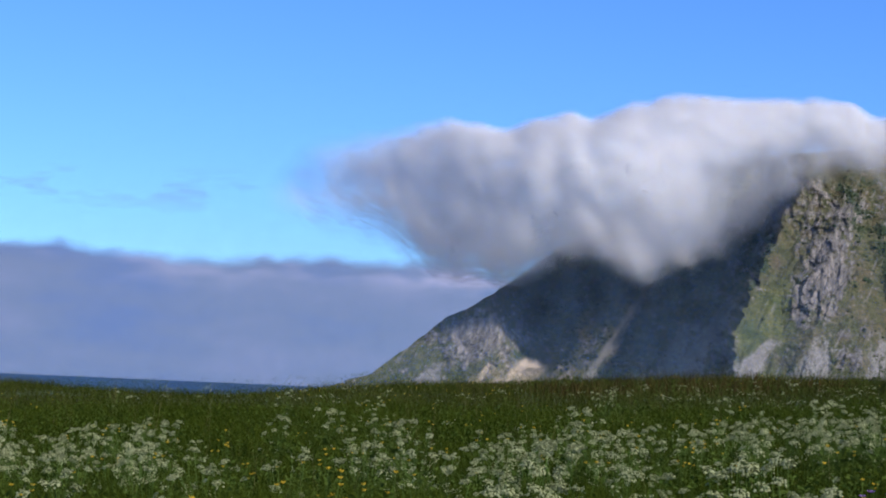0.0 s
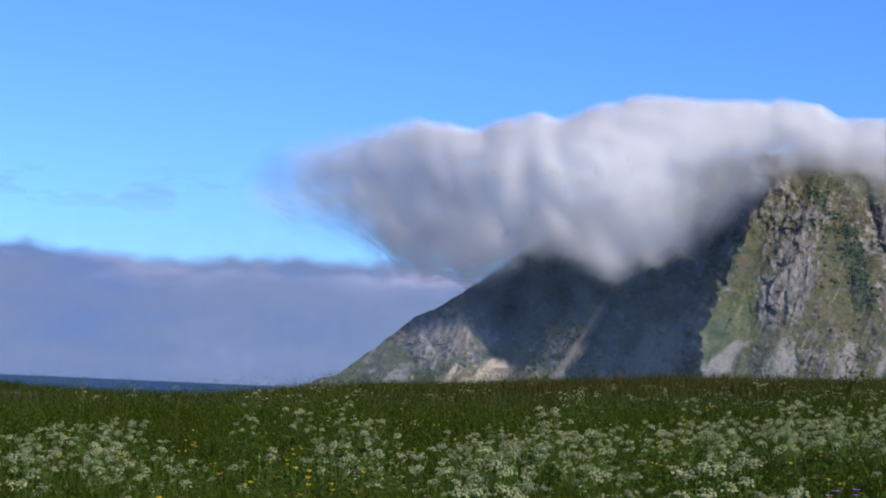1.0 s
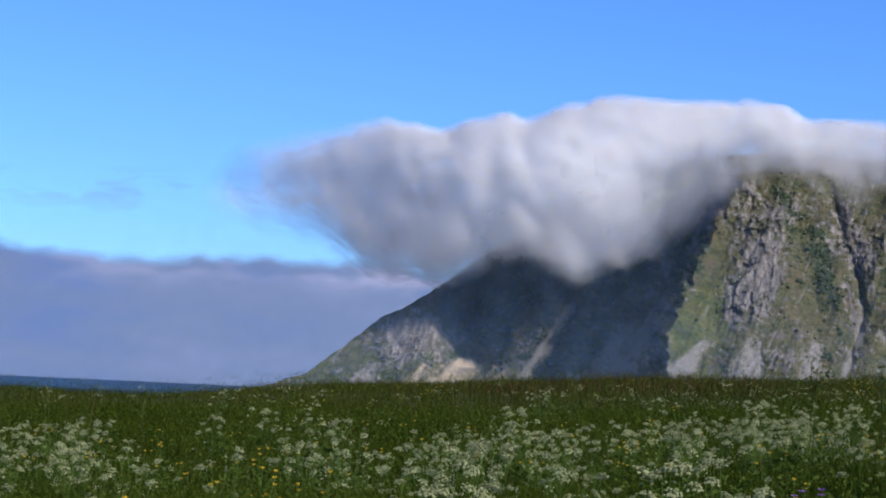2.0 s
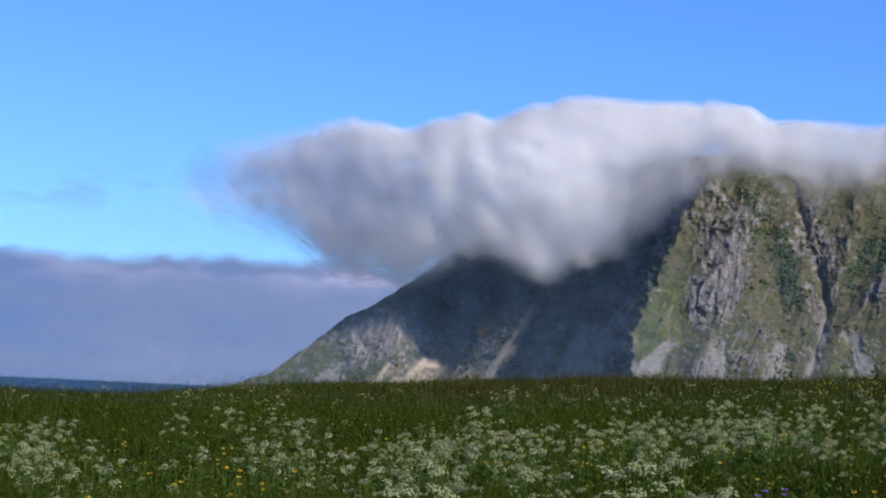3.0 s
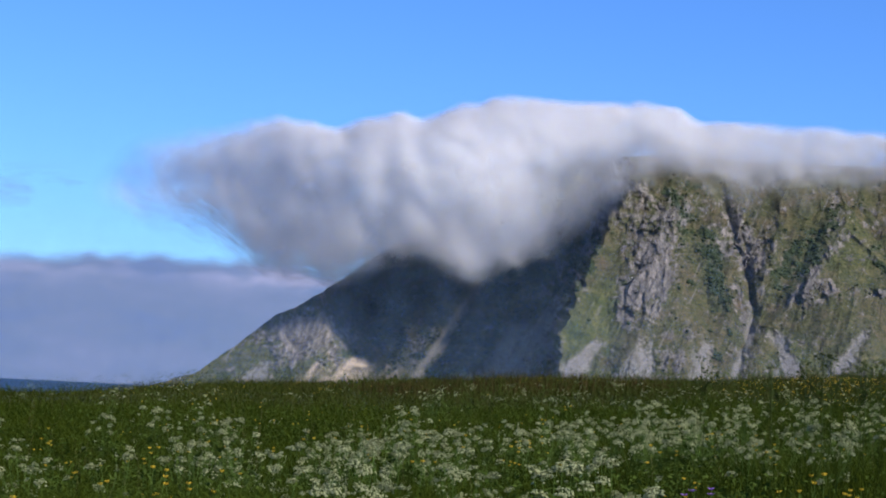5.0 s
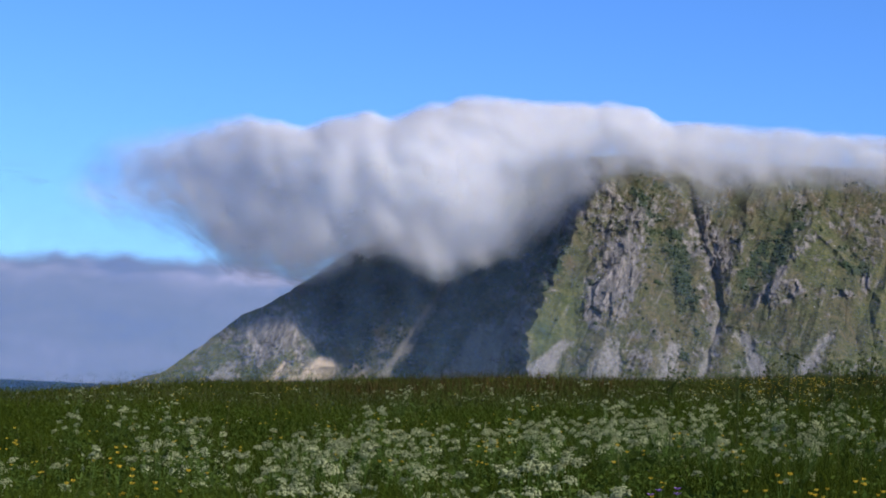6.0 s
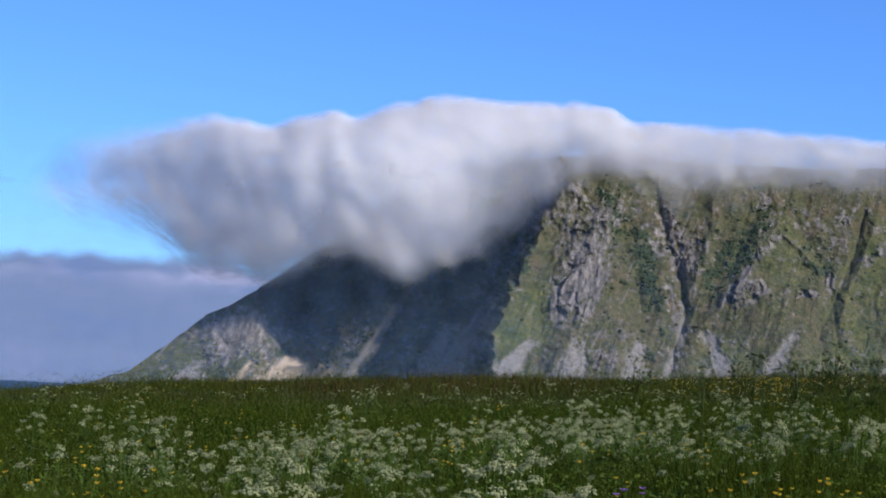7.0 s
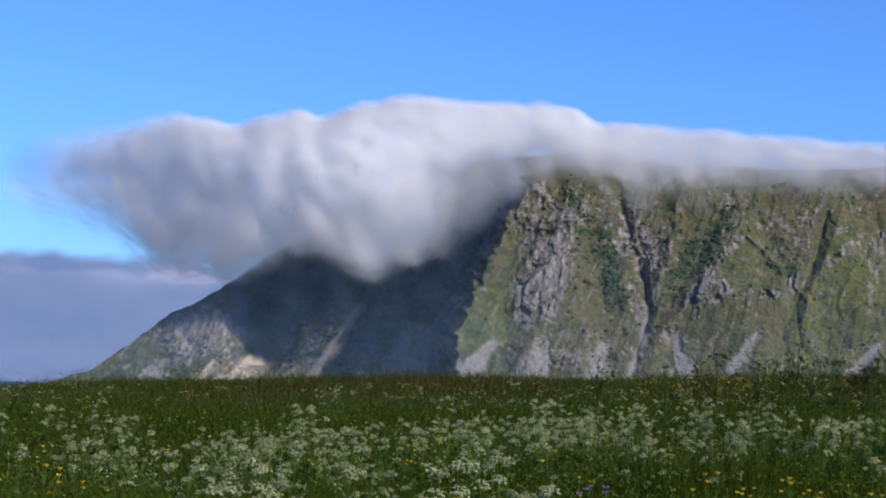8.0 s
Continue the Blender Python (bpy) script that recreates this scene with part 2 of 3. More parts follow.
GULLIES = [  # stations (x, z), depth, width
    ([(500, 345), (505, 300), (512, 250), (517, 190), (522, 140), (497, 85), (480, 40), (472, 0)], 26, 12),
    ([(135, 260), (118, 170), (25, 18), (15, 0)], 22, 20),
    ([(300, 300), (250, 190), (216, 133), (150, 20)], 34, 26),
    ([(720, 300), (752, 205), (742, 160), (718, 110), (712, 0)], 15, 14),
    ([(650, 300), (600, 215), (560, 165), (545, 130)], 11, 14),
    ([(395, 330), (375, 280), (350, 235), (320, 190), (300, 160)], 5, 9),
    ([(-20, 190), (-50, 110), (-70, 40)], 12, 14),
    ([(960, 330), (920, 240), (880, 150), (850, 0)], 9, 18),
    ([(-150, 110), (-165, 60), (-190, 10)], 8, 8),
    ([(445, 300), (440, 240), (452, 170), (450, 110)], 7, 10),
    ([(840, 330), (812, 270), (770, 200), (745, 160)], 12, 9),
]
RIDGES = [  # stations (x, z), height, width: sharp spurs between the gullies
    ([(345, 350), (319, 298), (278, 226), (240, 150), (226, 110), (217, 40)], 26, 16),
    ([(440, 400), (415, 260), (365, 150), (330, 40)], 16, 24),
    ([(420, 360), (405, 300), (392, 250), (380, 215)], 12, 9),
    ([(610, 370), (570, 260), (545, 200), (530, 160)], 20, 18),
    ([(735, 370), (679, 275), (630, 215), (575, 150), (520, 95)], 18, 17),
    ([(690, 290), (735, 215), (722, 160)], 14, 13),
    ([(890, 380), (830, 270), (775, 190), (738, 110)], 18, 22),
    ([(1010, 380), (955, 240), (900, 120), (870, 20)], 20, 28),
    ([(95, 330), (70, 220), (20, 110), (-15, 20)], 18, 22),
    ([(215, 330), (175, 220), (120, 110), (80, 20)], 16, 20),
]
SCREES = [  # stations (x, z), width at the top and at the foot
    ([(132, 200), (112, 160), (66, 85), (25, 18), (12, -5)], 5, 11),
    ([(169, 100), (150, 65), (120, 20), (100, -5)], 12, 22),
    ([(224, 133), (195, 90), (156, 24), (140, -5)], 9, 28),
    ([(292, 86), (270, 66), (238, 33), (215, -5)], 10, 40),
    ([(348, 84), (345, 62), (335, 30), (335, -5)], 8, 62),
    ([(445, 92), (440, 70), (430, 40), (430, -5)], 5, 30),
    ([(545, 60), (540, 40), (535, 20), (535, -5)], 4, 14),
    ([(548, 104), (556, 80), (566, 46), (570, -5)], 9, 26),
    ([(684, 118), (660, 90), (622, 46), (600, -5)], 7, 22),
    ([(870, 112), (845, 90), (800, 55), (780, -5)], 8, 20),
    ([(425, 70), (430, 50), (425, 10), (425, -5)], 6, 26),
    ([(520, 150), (505, 90), (478, 45), (468, -5)], 3, 7),
    ([(-188, 30), (-200, 10), (-210, -5)], 10, 26),
]


def lumps(name, at, size, mat, label, rng):
    """Many small uneven lumps, one at each place, in one mesh."""
    bm = bmesh.new()
    bmesh.ops.create_icosphere(bm, subdivisions=1, radius=1.0)
    ball = np.array([v.co[:] for v in bm.verts])
    tris = np.array([[v.index for v in f.verts] for f in bm.faces])
    bm.free()
    n = len(at)
    r = rng.uniform(*size, n) * rng.uniform(0.7, 1.2, n)
    verts = at[:, None] + ball[None] * r[:, None, None] * rng.uniform(0.6, 1.35, (n, len(ball), 1)) * np.array([1.15, 1.0, 0.85])
    me = raw_mesh(name, verts, (np.arange(n) * len(ball))[:, None, None] + tris[None], mat, smooth=name == "shrubs", corners=3)
    tagged(new(name, me), label, name, kind="stuff")


SHRUB = leafy("mountain_shrub", (0.020, 0.030, 0.016), (0.045, 0.058, 0.028), rough=0.8, through_light=0.0)
BOULDER = leafy("mountain_boulder", (0.16, 0.155, 0.15), (0.36, 0.34, 0.33), rough=0.9, through_light=0.0)


def facets(x, y, seed):
    """Broken faces: each cell of a jittered grid is a tilted plane of its own."""
    xi, yi = np.floor(x).astype(int), np.floor(y).astype(int)
    best, value = np.full(x.shape, 9.0), np.zeros(x.shape)
    for i in (-1, 0, 1):
        for j in (-1, 0, 1):
            key = PERM[(PERM[(xi + i + seed) & 511] + yi + j) & 511]
            px, py = x - xi - i - RND[key], y - yi - j - RND[(key + 101) & 511]
            d = px * px + py * py
            near = d < best
            plane = (RND[(key + 57) & 511] - 0.5) * 0.9 + (RND[(key + 203) & 511] - 0.5) * 2.4 * px + (RND[(key + 311) & 511] - 0.5) * 2.0 * py
            value = np.where(near, plane, value)
            best = np.where(near, d, best)
    return value


def build_mountain():
    xs = np.concatenate([np.arange(-430, 1010, 1.45), np.linspace(1012, 1420, 70)])
    front, back = 320, 36
    s = np.concatenate([np.linspace(0, 1, front) ** 1.05, 1 + np.linspace(0, 1, back + 1)[1:]])
    ridge = np.interp(xs, [-430, -345, -330, -286, -234, -187, -149, -111, -72, -15, 60, 150, 250, 416, 600, 800, 960, 1420],
                      [-30, -12, -6, 10, 53, 97, 116, 145, 178, 223, 285, 345, 385, 402, 395, 400, 412, 430])
    kernel = np.hanning(17)
    ridge = np.convolve(np.pad(ridge, 8, mode="edge"), kernel / kernel.sum(), "valid")
    ridge = ridge + 4.0 * fbm(xs / 26, 0.5, octaves=5, seed=2, gain=0.6)
    S, X = np.meshgrid(s, xs, indexing="ij")
    H = np.broadcast_to(ridge, X.shape)
    base = -35.0
    Zf = base + (H - base) * np.minimum(S, 1)
    Z = np.where(S <= 1, Zf, H - (S - 1) * (H - base) * 0.9)
    Y = 2700 + Zf * 1.0 + np.where(S > 1, (S - 1) * 420 + 20, 0)

    def blob(cx, cz, rx, rz, lean=0.0):
        """1 inside a leaning oval of the slope, 0 outside."""
        return step(1.45, 0.55, np.hypot((X - cx - lean * (Z - cz)) / rx, (Z - cz) / rz))

    def along(stations, width):
        top, foot = stations[0][1], stations[-1][1]
        return step(1.6, 0.4, np.abs(X - line_x(Z, stations)) / width) * step(top + 15, top - 15, Z) * step(foot - 15, foot + 15, Z)

    # large form: the bowl lies back behind a sharp spur, the buttresses stand forward
    wob = 8 * fbm(X / 40, Z / 40, seed=14, octaves=4)
    spur = line_x(Z, RIDGES[0][0]) + 1.6 * wob + 9 * fbm(X / 17, Z / 17, seed=46, octaves=3)
    out = 74 * step(-14, 9, X - spur) * np.exp(-np.clip(X - spur, 0, None) / 150) 
    out = out + 18 * np.exp(-((X - 390) / 60) ** 2) + 30 * np.exp(-((X - 655) / 62) ** 2) + 22 * np.exp(-((X - 850) / 60) ** 2)
    out = out + 20 * np.exp(-((X + 130) / 70) ** 2) * step(170, 40, Z)
    for stations, depth, width in GULLIES:
        top = stations[0][1]
        fade = step(top + 40, top - 30, Z) * (0.35 + 0.65 * step(10, 120, Z))
        out = out - depth * fade * np.exp(-np.abs(X + wob * 0.8 - line_x(Z, stations)) / width)
    for stations, height, width in RIDGES:
        foot = stations[-1][1]
        d = np.abs(X + 1.2 * wob - line_x(Z, stations))
        out = out + height * np.exp(-d / width) * step(foot - 40, foot + 30, Z)
    warp = 6 * fbm(X / 24, Z / 24, seed=44, octaves=3)
    U = X - np.interp(X, [-120, 0, 240, 330], [0.1, 0.4, 0.5, 0.35]) * Z + warp
    ribs = fbm((X - 0.45 * Z) / 62, Z / 150, seed=21, octaves=5, ridged=True, gain=0.6)
    rough = fbm(X / 60, Z / 60, seed=40, octaves=6, gain=0.6)
    # cover
    crag = blob(-150, 66, 62, 38, 0.3)
    nose = step(-20, -80, X)
    butt = blob(360, 172, 44, 66, 0.5)
    want = -0.60 + 1.0 * crag + 1.15 * butt + 0.90 * blob(372, 285, 62, 62, 0.2) + 0.80 * blob(508, 262, 26, 62) + 0.75 * blob(545, 238, 26, 44, 0.3)
    want = want + 0.70 * along(RIDGES[0][0], 13) + 0.85 * along([(679, 270), (575, 150)], 8) + 0.75 * blob(625, 176, 26, 22, 0.5) + 0.65 * blob(690, 178, 46, 9)
    want = want + 0.8 * blob(750, 208, 13, 28) + 0.85 * blob(815, 236, 16, 13, 0.6) + 0.40 * blob(905, 262, 40, 42, 0.4) + 0.7 * blob(872, 168, 11, 20)
    want = want + 0.42 * blob(545, 108, 46, 8) + 0.5 * blob(470, 178, 26, 14) + 0.40 * blob(400, 60, 40, 14) - 0.35 * blob(282, 110, 40, 45, 0.5) - 0.2 * blob(800, 120, 120, 120)
    want = want - 0.30 * blob(-235, 25, 60, 30)
    want = want + 0.16 * blob(20, 160, 110, 130, 0.5) + 0.16 * blob(190, 230, 80, 120, 0.4)
    cracks = fbm((X - 0.5 * Z) / 26, Z / 44, seed=70, octaves=6, gain=0.7)
    speck = fbm(X / 9, Z / 8, seed=73, octaves=4, gain=0.75)
    rock = step(-0.22, 0.34, 0.72 * want + 0.25 * ribs + 0.75 * cracks + 1.15 * speck)
    stone = step(-0.55, 0.5, 0.8 * want + 0.35 * cracks + 0.2 * ribs)
    scree, sand = np.zeros_like(X), np.zeros_like(X)
    edge = 12 * fbm(X / 13, Z / 15, seed=80, octaves=6, gain=0.78)
    for stations, w0, w1 in SCREES:
        top, foot = stations[0][1], stations[-1][1]
        w = w0 + (w1 - w0) * np.clip((top - Z) / (top - foot), 0, 1) ** 1.4
        d = np.abs(X - line_x(Z, stations) + 0.4 * edge) + edge - w
        scree = np.maximum(scree, step(5, -5, d) * step(top + 8, top - 8, Z + 2 * edge))
    scree = scree * (0.25 + 0.75 * step(-0.35, 0.1, fbm(X / 13, Z / 17, seed=85, octaves=6, gain=0.75) + 0.16))
    sand = step(-9, 11, 46 - 0.65 * np.clip(-76 - X, 0, None) - 0.34 * np.clip(X + 76, 0, None) + 12 * vnoise((X - 0.6 * Z) / 9, 0, seed=90) + 2.2 * edge - Z) * step(-160, -110, X + 2 * edge) * step(18, -18, X + 2 * edge)
    sand = 0.9 * sand * (0.15 + 0.85 * step(-0.40, 0.15, fbm((X - 0.8 * Z) / 9, (X + Z) / 50, seed=91, octaves=6, gain=0.7) + 0.14))
    thicket = fbm(X / 14, Z / 12, seed=95, octaves=6, gain=0.75)
    bush = step(0.02, 0.24, thicket - 0.42 + 0.58 * blob(455, 225, 34, 105, -0.25) + 0.36 * blob(440, 345, 40, 30) + 0.55 * blob(610, 235, 32, 58, 0.9) + 0.45 * blob(742, 228, 26, 34)
                + 0.40 * blob(790, 365, 60, 18) + 0.50 * blob(272, 200, 20, 60, 0.55) + 0.5 * blob(455, 70, 15, 12) + 0.30 * blob(520, 300, 40, 22) + 0.30 * blob(690, 330, 40, 40) + 0.12 * blob(650, 230, 120, 110)
                + 0.50 * blob(70, 150, 150, 190, 0.5) + 0.35 * blob(210, 260, 70, 90, 0.4))
    bush = 0.9 * bush * (1 - scree) * (1 - 0.8 * crag) * (1 - 0.6 * butt)
    lush = np.clip(blob(282, 108, 46, 62, 0.5) + 0.8 * blob(-220, 35, 70, 45, 0.3) + 0.9 * blob(770, 40, 150, 50) + 0.7 * blob(830, 180, 80, 110, 0.5) + 0.6 * blob(690, 235, 40, 60) + 0.6 * blob(560, 60, 60, 40)
                   + 0.5 * blob(-110, 60, 40, 40) + 0.35 * fbm(X / 40, Z / 30, seed=99, octaves=4), 0, 1)
    runnel = step(0.60, 0.85, fbm((X - 0.55 * Z) / 17, Z / 90, seed=97, octaves=4, ridged=True, gain=0.6)) * step(-0.05, 0.35, fbm(X / 40, Z / 40, seed=98, octaves=3))
    scree = np.maximum(scree, 0.6 * runnel)
    hold = 1 - 0.85 * np.maximum(scree, sand)
    blocks = 8 * facets(U / 30, Z / 60, 300) + 5.5 * facets(U / 12, Z / 27, 340) + 4.2 * facets(U / 5.5, Z / 10, 380)
    out = out + 20 * fbm((X - 0.5 * Z) / 150, Z / 260, seed=33, octaves=4, ridged=True) + 10 * ribs * hold + 9 * rough * hold
    out = out + blocks * (0.15 + 0.85 * stone) * (1 - 0.4 * blob(-150, 60, 110, 80)) * hold + 1.5 * rock + 2.5 * bush + 0.8 * edge / 9
    fade = np.where(S <= 1, 1.0, 0.3) * step(-40, 10, H)
    lip = np.interp(Z, [0, 30, 110, 180, 240], [-62, -56, -112, -135, -130]) + 1.5 * wob
    corrie = 430 * step(-20, 50, X - lip) * step(14, -14, X - spur) * (1 - step(135, 205, Z) * step(150, 20, X))
    near = (out * fade * np.minimum(1, 0.30 + (H - Zf) / 60) - corrie) / Y
    X, Y, Z = X * (1 - near), Y * (1 - near), Z - (Z - 1) * near
    me = raw_mesh("mountain", np.stack([X, Y, Z], -1), grid_faces(len(s), len(xs)), mountain_material())
    for name, values in (("rock", rock), ("scree", scree), ("sand", sand), ("bush", bush), ("lush", lush)):
        point_values(me, name, values)
    spots = np.random.RandomState(12)
    flat = (S < 0.97) & (Z > -5)
    for name, chance, size, mat, label in (
            ("shrubs", flat * (0.002 + 0.13 * bush) * (1 - scree) * (1 - sand) * (1 - 0.9 * nose), (1.2, 3.2), SHRUB, "dark green shrubs clinging to ledges and gullies"),
            ("boulders", flat * (0.002 + 0.045 * scree + 0.004 * rock), (0.4, 1.5), BOULDER, "pale grey boulders strewn down the slope")):
        pick = np.argwhere(spots.rand(*X.shape) < chance * 0.55)
        at = np.stack([X[pick[:, 0], pick[:, 1]], Y[pick[:, 0], pick[:, 1]], Z[pick[:, 0], pick[:, 1]]], -1)
        lumps(name, at, size, mat, label, spots)
    tagged(new("mountain", me), "steep rocky coastal mountain with grassy ledges and grey scree", "mountain", kind="structure")


build_mountain()


# ---- clouds ----
def build_cap_cloud():
    """Nested veils of vapour round a dense core, hanging over the ridge."""
    xs = np.concatenate([-432 + 60 * np.linspace(0, 1, 22)[:-1] ** 2, np.linspace(-372, 1500, 200)])
    top = np.interp(xs, [-440, -420, -389, -357, -286, -238, -189, -144, -111, -83, -17, 8, 73, 139, 198, 265, 340, 383, 409, 545, 716, 861, 1500],
                    [291, 294, 318, 328, 354, 372, 383, 379, 373, 384, 397, 389, 409, 428, 425, 428, 428, 425, 406, 408, 403, 398, 402])
    top = top - 7 * step(90, -60, xs)
    bottom = np.interp(xs, [-440, -411, -344, -277, -226, -167, -86, -14, 52, 95, 136, 184, 242, 297, 379, 464, 551, 608, 720, 863, 1500],
                       [276, 274, 256, 232, 189, 172, 172, 205, 208, 172, 190, 213, 235, 290, 334, 308, 268, 312, 312, 344, 355])
    kernel = np.hanning(9)
    bottom = np.convolve(np.pad(bottom, 4, mode="edge"), kernel / kernel.sum(), "valid")
    bottom = bottom + 24 * fbm(xs / 90, 0.5, octaves=2, seed=105) * step(330, 450, xs)
    middle_y = np.interp(xs, [-440, -250, -60, 40, 180, 320, 420, 700, 1500], [2855, 2845, 2830, 2838, 2890, 3025, 3108, 3130, 3130])
    half_y = np.interp(xs, [-440, -400, -250, -60, 60, 160, 270, 420, 700, 1500], [60, 80, 150, 240, 230, 190, 140, 90, 110, 130])
    tip = np.sqrt(np.clip((xs + 432) / 75, 0, 1)) * (2 - np.sqrt(np.clip((xs + 432) / 75, 0, 1)))
    around = 50
    th = np.linspace(0, 2 * np.pi, around, endpoint=False)
    TH, X = np.meshgrid(th, xs)
    T, B, MY, HY, TIP = (np.repeat(a[:, None], around, 1) for a in (top, bottom, middle_y, half_y, tip))
    c, sn = np.cos(TH), np.sin(TH)
    soft = 0.28 + 0.50 * step(0.4, -0.6, sn) + 0.75 * (1 - step(-430, -150, X))
    verts, faces, dens = [], [], []
    offsets = np.concatenate([np.linspace(-44, -12, 7), np.linspace(-8, 34, 15)])
    levels = [(o, 0.26 if o < -10 else 0.20 * (1 - (o + 8) / 46) ** 1.2 + 0.012) for o in offsets]
    for k, (off, alpha) in enumerate(levels):
        o = off * soft
        scale = MY / 2800
        room = ((T - B) / 2 * scale + o) * TIP
        mid, half = (T + B) / 2 * scale, np.maximum(room, 0.5)
        y = MY + np.maximum(HY + 1.5 * o, 3) * (0.05 + 0.95 * TIP) * np.sign(c) * np.abs(c) ** 0.75
        z = mid + half * sn
        y = y + np.interp(X, [-440, -130, 20, 170, 300], [0.28, 0.28, -0.22, -0.22, 0.0]) * (mid + 0.3 * half - z)
        x = X * scale - 0.6 * o * (1 - step(-432, -330, X))
        puffs = fbm(x / 85, y / 85, z / 85, octaves=3, seed=100)
        billow = -fbm(x / 62, y / 70, z / 55, octaves=4, seed=112, ridged=True, gain=0.55)
        streak = fbm((x + 0.5 * z) / 30, y / 300, z / 190, octaves=3, seed=120)
        own = fbm(x / 30, y / 30, z / 30, octaves=3, seed=130 + 7 * k)
        high = step(-0.5, 0.6, sn)
        d = (7 * puffs + 8.5 * billow * high + 8 * streak * step(0.9, 0.0, sn) + (4.5 + 5 * step(0, -1, sn)) * own) * TIP
        y = y + d * c * 1.5
        z = z + d * np.where(sn > 0, 0.8, 1.2) * sn
        faces.append(grid_faces(len(xs), around, True) + k * X.size)
        verts.append(np.stack([x, y, z], -1).reshape(-1, 3))
        strand = 0.85 + 0.45 * step(-0.5, 0.5, streak) * (1 - high) + 0.15 * high
        dens.append((alpha * strand * (0.32 + 0.68 * step(-440, -110, X)) * (1 - 0.45 * step(400, 520, X)) * (1 - 0.80 * step(120, 220, X) * step(400, 320, X) * step(0.55, -0.25, sn)) * step(1, 26, room)).ravel())
    me = raw_mesh("cap_cloud", np.concatenate(verts), np.concatenate(faces), cloud_material())
    point_values(me, "veil", np.concatenate(dens))
    tagged(new("cap_cloud", me), "soft white cap cloud spilling over the mountain ridge", "cloud", kind="stuff")


def build_ridge_veil():
    """Thin torn vapour that trails from the cap down the upper crags."""
    xs, rows = np.linspace(205, 1300, 420), np.linspace(0, 1, 46)
    V, X = np.meshgrid(rows, xs, indexing="ij")
    low = np.interp(xs, [205, 260, 330, 400, 450, 520, 590, 640, 720, 800, 1300], [250, 262, 292, 318, 300, 270, 276, 312, 322, 318, 340])
    verts, faces, veil = [], [], []
    for k in range(7):
        Z = low + (425 - low) * V - 14 + 5 * k
        x = X + 10 * fbm(X / 60, Z / 60, octaves=2, seed=400 + k)
        y = 2700 + Z - 105 + 11 * k - 40 * np.exp(-((X - 390) / 90) ** 2)
        strand = fbm((X + 0.35 * Z) / 48, Z / 120, octaves=5, seed=420 + 3 * k, gain=0.6)
        thick = step(-0.35, 0.55, strand + 0.75 * V - 0.42) * step(0, 0.35, V) * step(205, 290, X)
        verts.append(np.stack([x, y, Z + 6 * strand], -1).reshape(-1, 3))
        faces.append(grid_faces(len(rows), len(xs)) + k * X.size)
        veil.append((0.24 * thick).ravel())
    me = raw_mesh("ridge_veil", np.concatenate(verts), np.concatenate(faces), cloud_material("ridge_vapour"))
    point_values(me, "veil", np.concatenate(veil))
    tagged(new("ridge_veil", me), "thin torn cloud trailing down the upper crags", "cloud", kind="stuff")


def build_cloud_bank():
    az = np.radians(np.linspace(-40, 20, 420))
    z = np.linspace(-60, 560, 180)
    Z, A = np.meshgrid(z, az, indexing="ij")
    R = 4600.0
    deg = np.degrees(A)
    line = 300 + np.interp(deg, [-40, -17, -12, -8, -4, 0, 20], [-5, -10, -22, -16, -16, -50, -170])
    line = line + 16 * fbm(deg / 2.2, 0.3, octaves=5, seed=150) + 15 * fbm(deg / 0.8, Z / 40, octaves=5, seed=151)
    dens = step(14, -22, Z - line)
    wisp = step(0.12, 0.6, fbm(deg / 1.5, Z / 36, octaves=5, seed=160) + 0.1) * np.exp(-((Z - 430) / 42) ** 2) * step(-5, -9, deg)
    dens = np.maximum(dens, 0.32 * wisp)
    puff = step(0.0, 0.6, fbm(deg / 1.8, Z / 45, octaves=4, seed=170) + 0.1) * np.exp(-((Z - line + 25) / 35) ** 2) * (0.35 + 0.65 * step(-7, -3, deg))
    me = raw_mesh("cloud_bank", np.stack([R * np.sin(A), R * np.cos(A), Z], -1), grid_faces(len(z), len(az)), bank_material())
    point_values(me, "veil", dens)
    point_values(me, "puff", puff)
    tagged(new("cloud_bank", me), "grey-blue bank of low cloud along the sea horizon", "backdrop", kind="structure")


def build_air_haze():
    """A long, very thin body added along the mountain's foot; imitates blue air haze."""
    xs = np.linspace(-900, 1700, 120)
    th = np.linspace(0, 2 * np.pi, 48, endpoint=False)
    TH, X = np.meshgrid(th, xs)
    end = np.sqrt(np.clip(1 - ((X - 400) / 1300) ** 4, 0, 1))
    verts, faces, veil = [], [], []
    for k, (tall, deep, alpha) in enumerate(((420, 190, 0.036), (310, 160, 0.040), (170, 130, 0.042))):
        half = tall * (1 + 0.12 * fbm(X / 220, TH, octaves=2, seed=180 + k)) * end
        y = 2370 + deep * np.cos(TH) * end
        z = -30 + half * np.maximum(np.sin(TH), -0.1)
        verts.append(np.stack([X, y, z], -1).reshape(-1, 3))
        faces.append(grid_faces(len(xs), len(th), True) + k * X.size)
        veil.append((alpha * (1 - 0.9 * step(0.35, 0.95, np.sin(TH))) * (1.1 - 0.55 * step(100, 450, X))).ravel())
    # the blue tint stands in for airlight between eye and slope
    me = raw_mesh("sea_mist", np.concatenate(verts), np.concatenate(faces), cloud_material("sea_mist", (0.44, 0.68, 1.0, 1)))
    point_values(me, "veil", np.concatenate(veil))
    tagged(new("sea_mist", me), "thin blue veil added as the air haze before the mountain", "mist", kind="stuff")


build_cap_cloud()
build_ridge_veil()
build_cloud_bank()
build_air_haze()


# ---- meadow vegetation ----
RS = np.random.RandomState(11)
VIEW = radians(24)


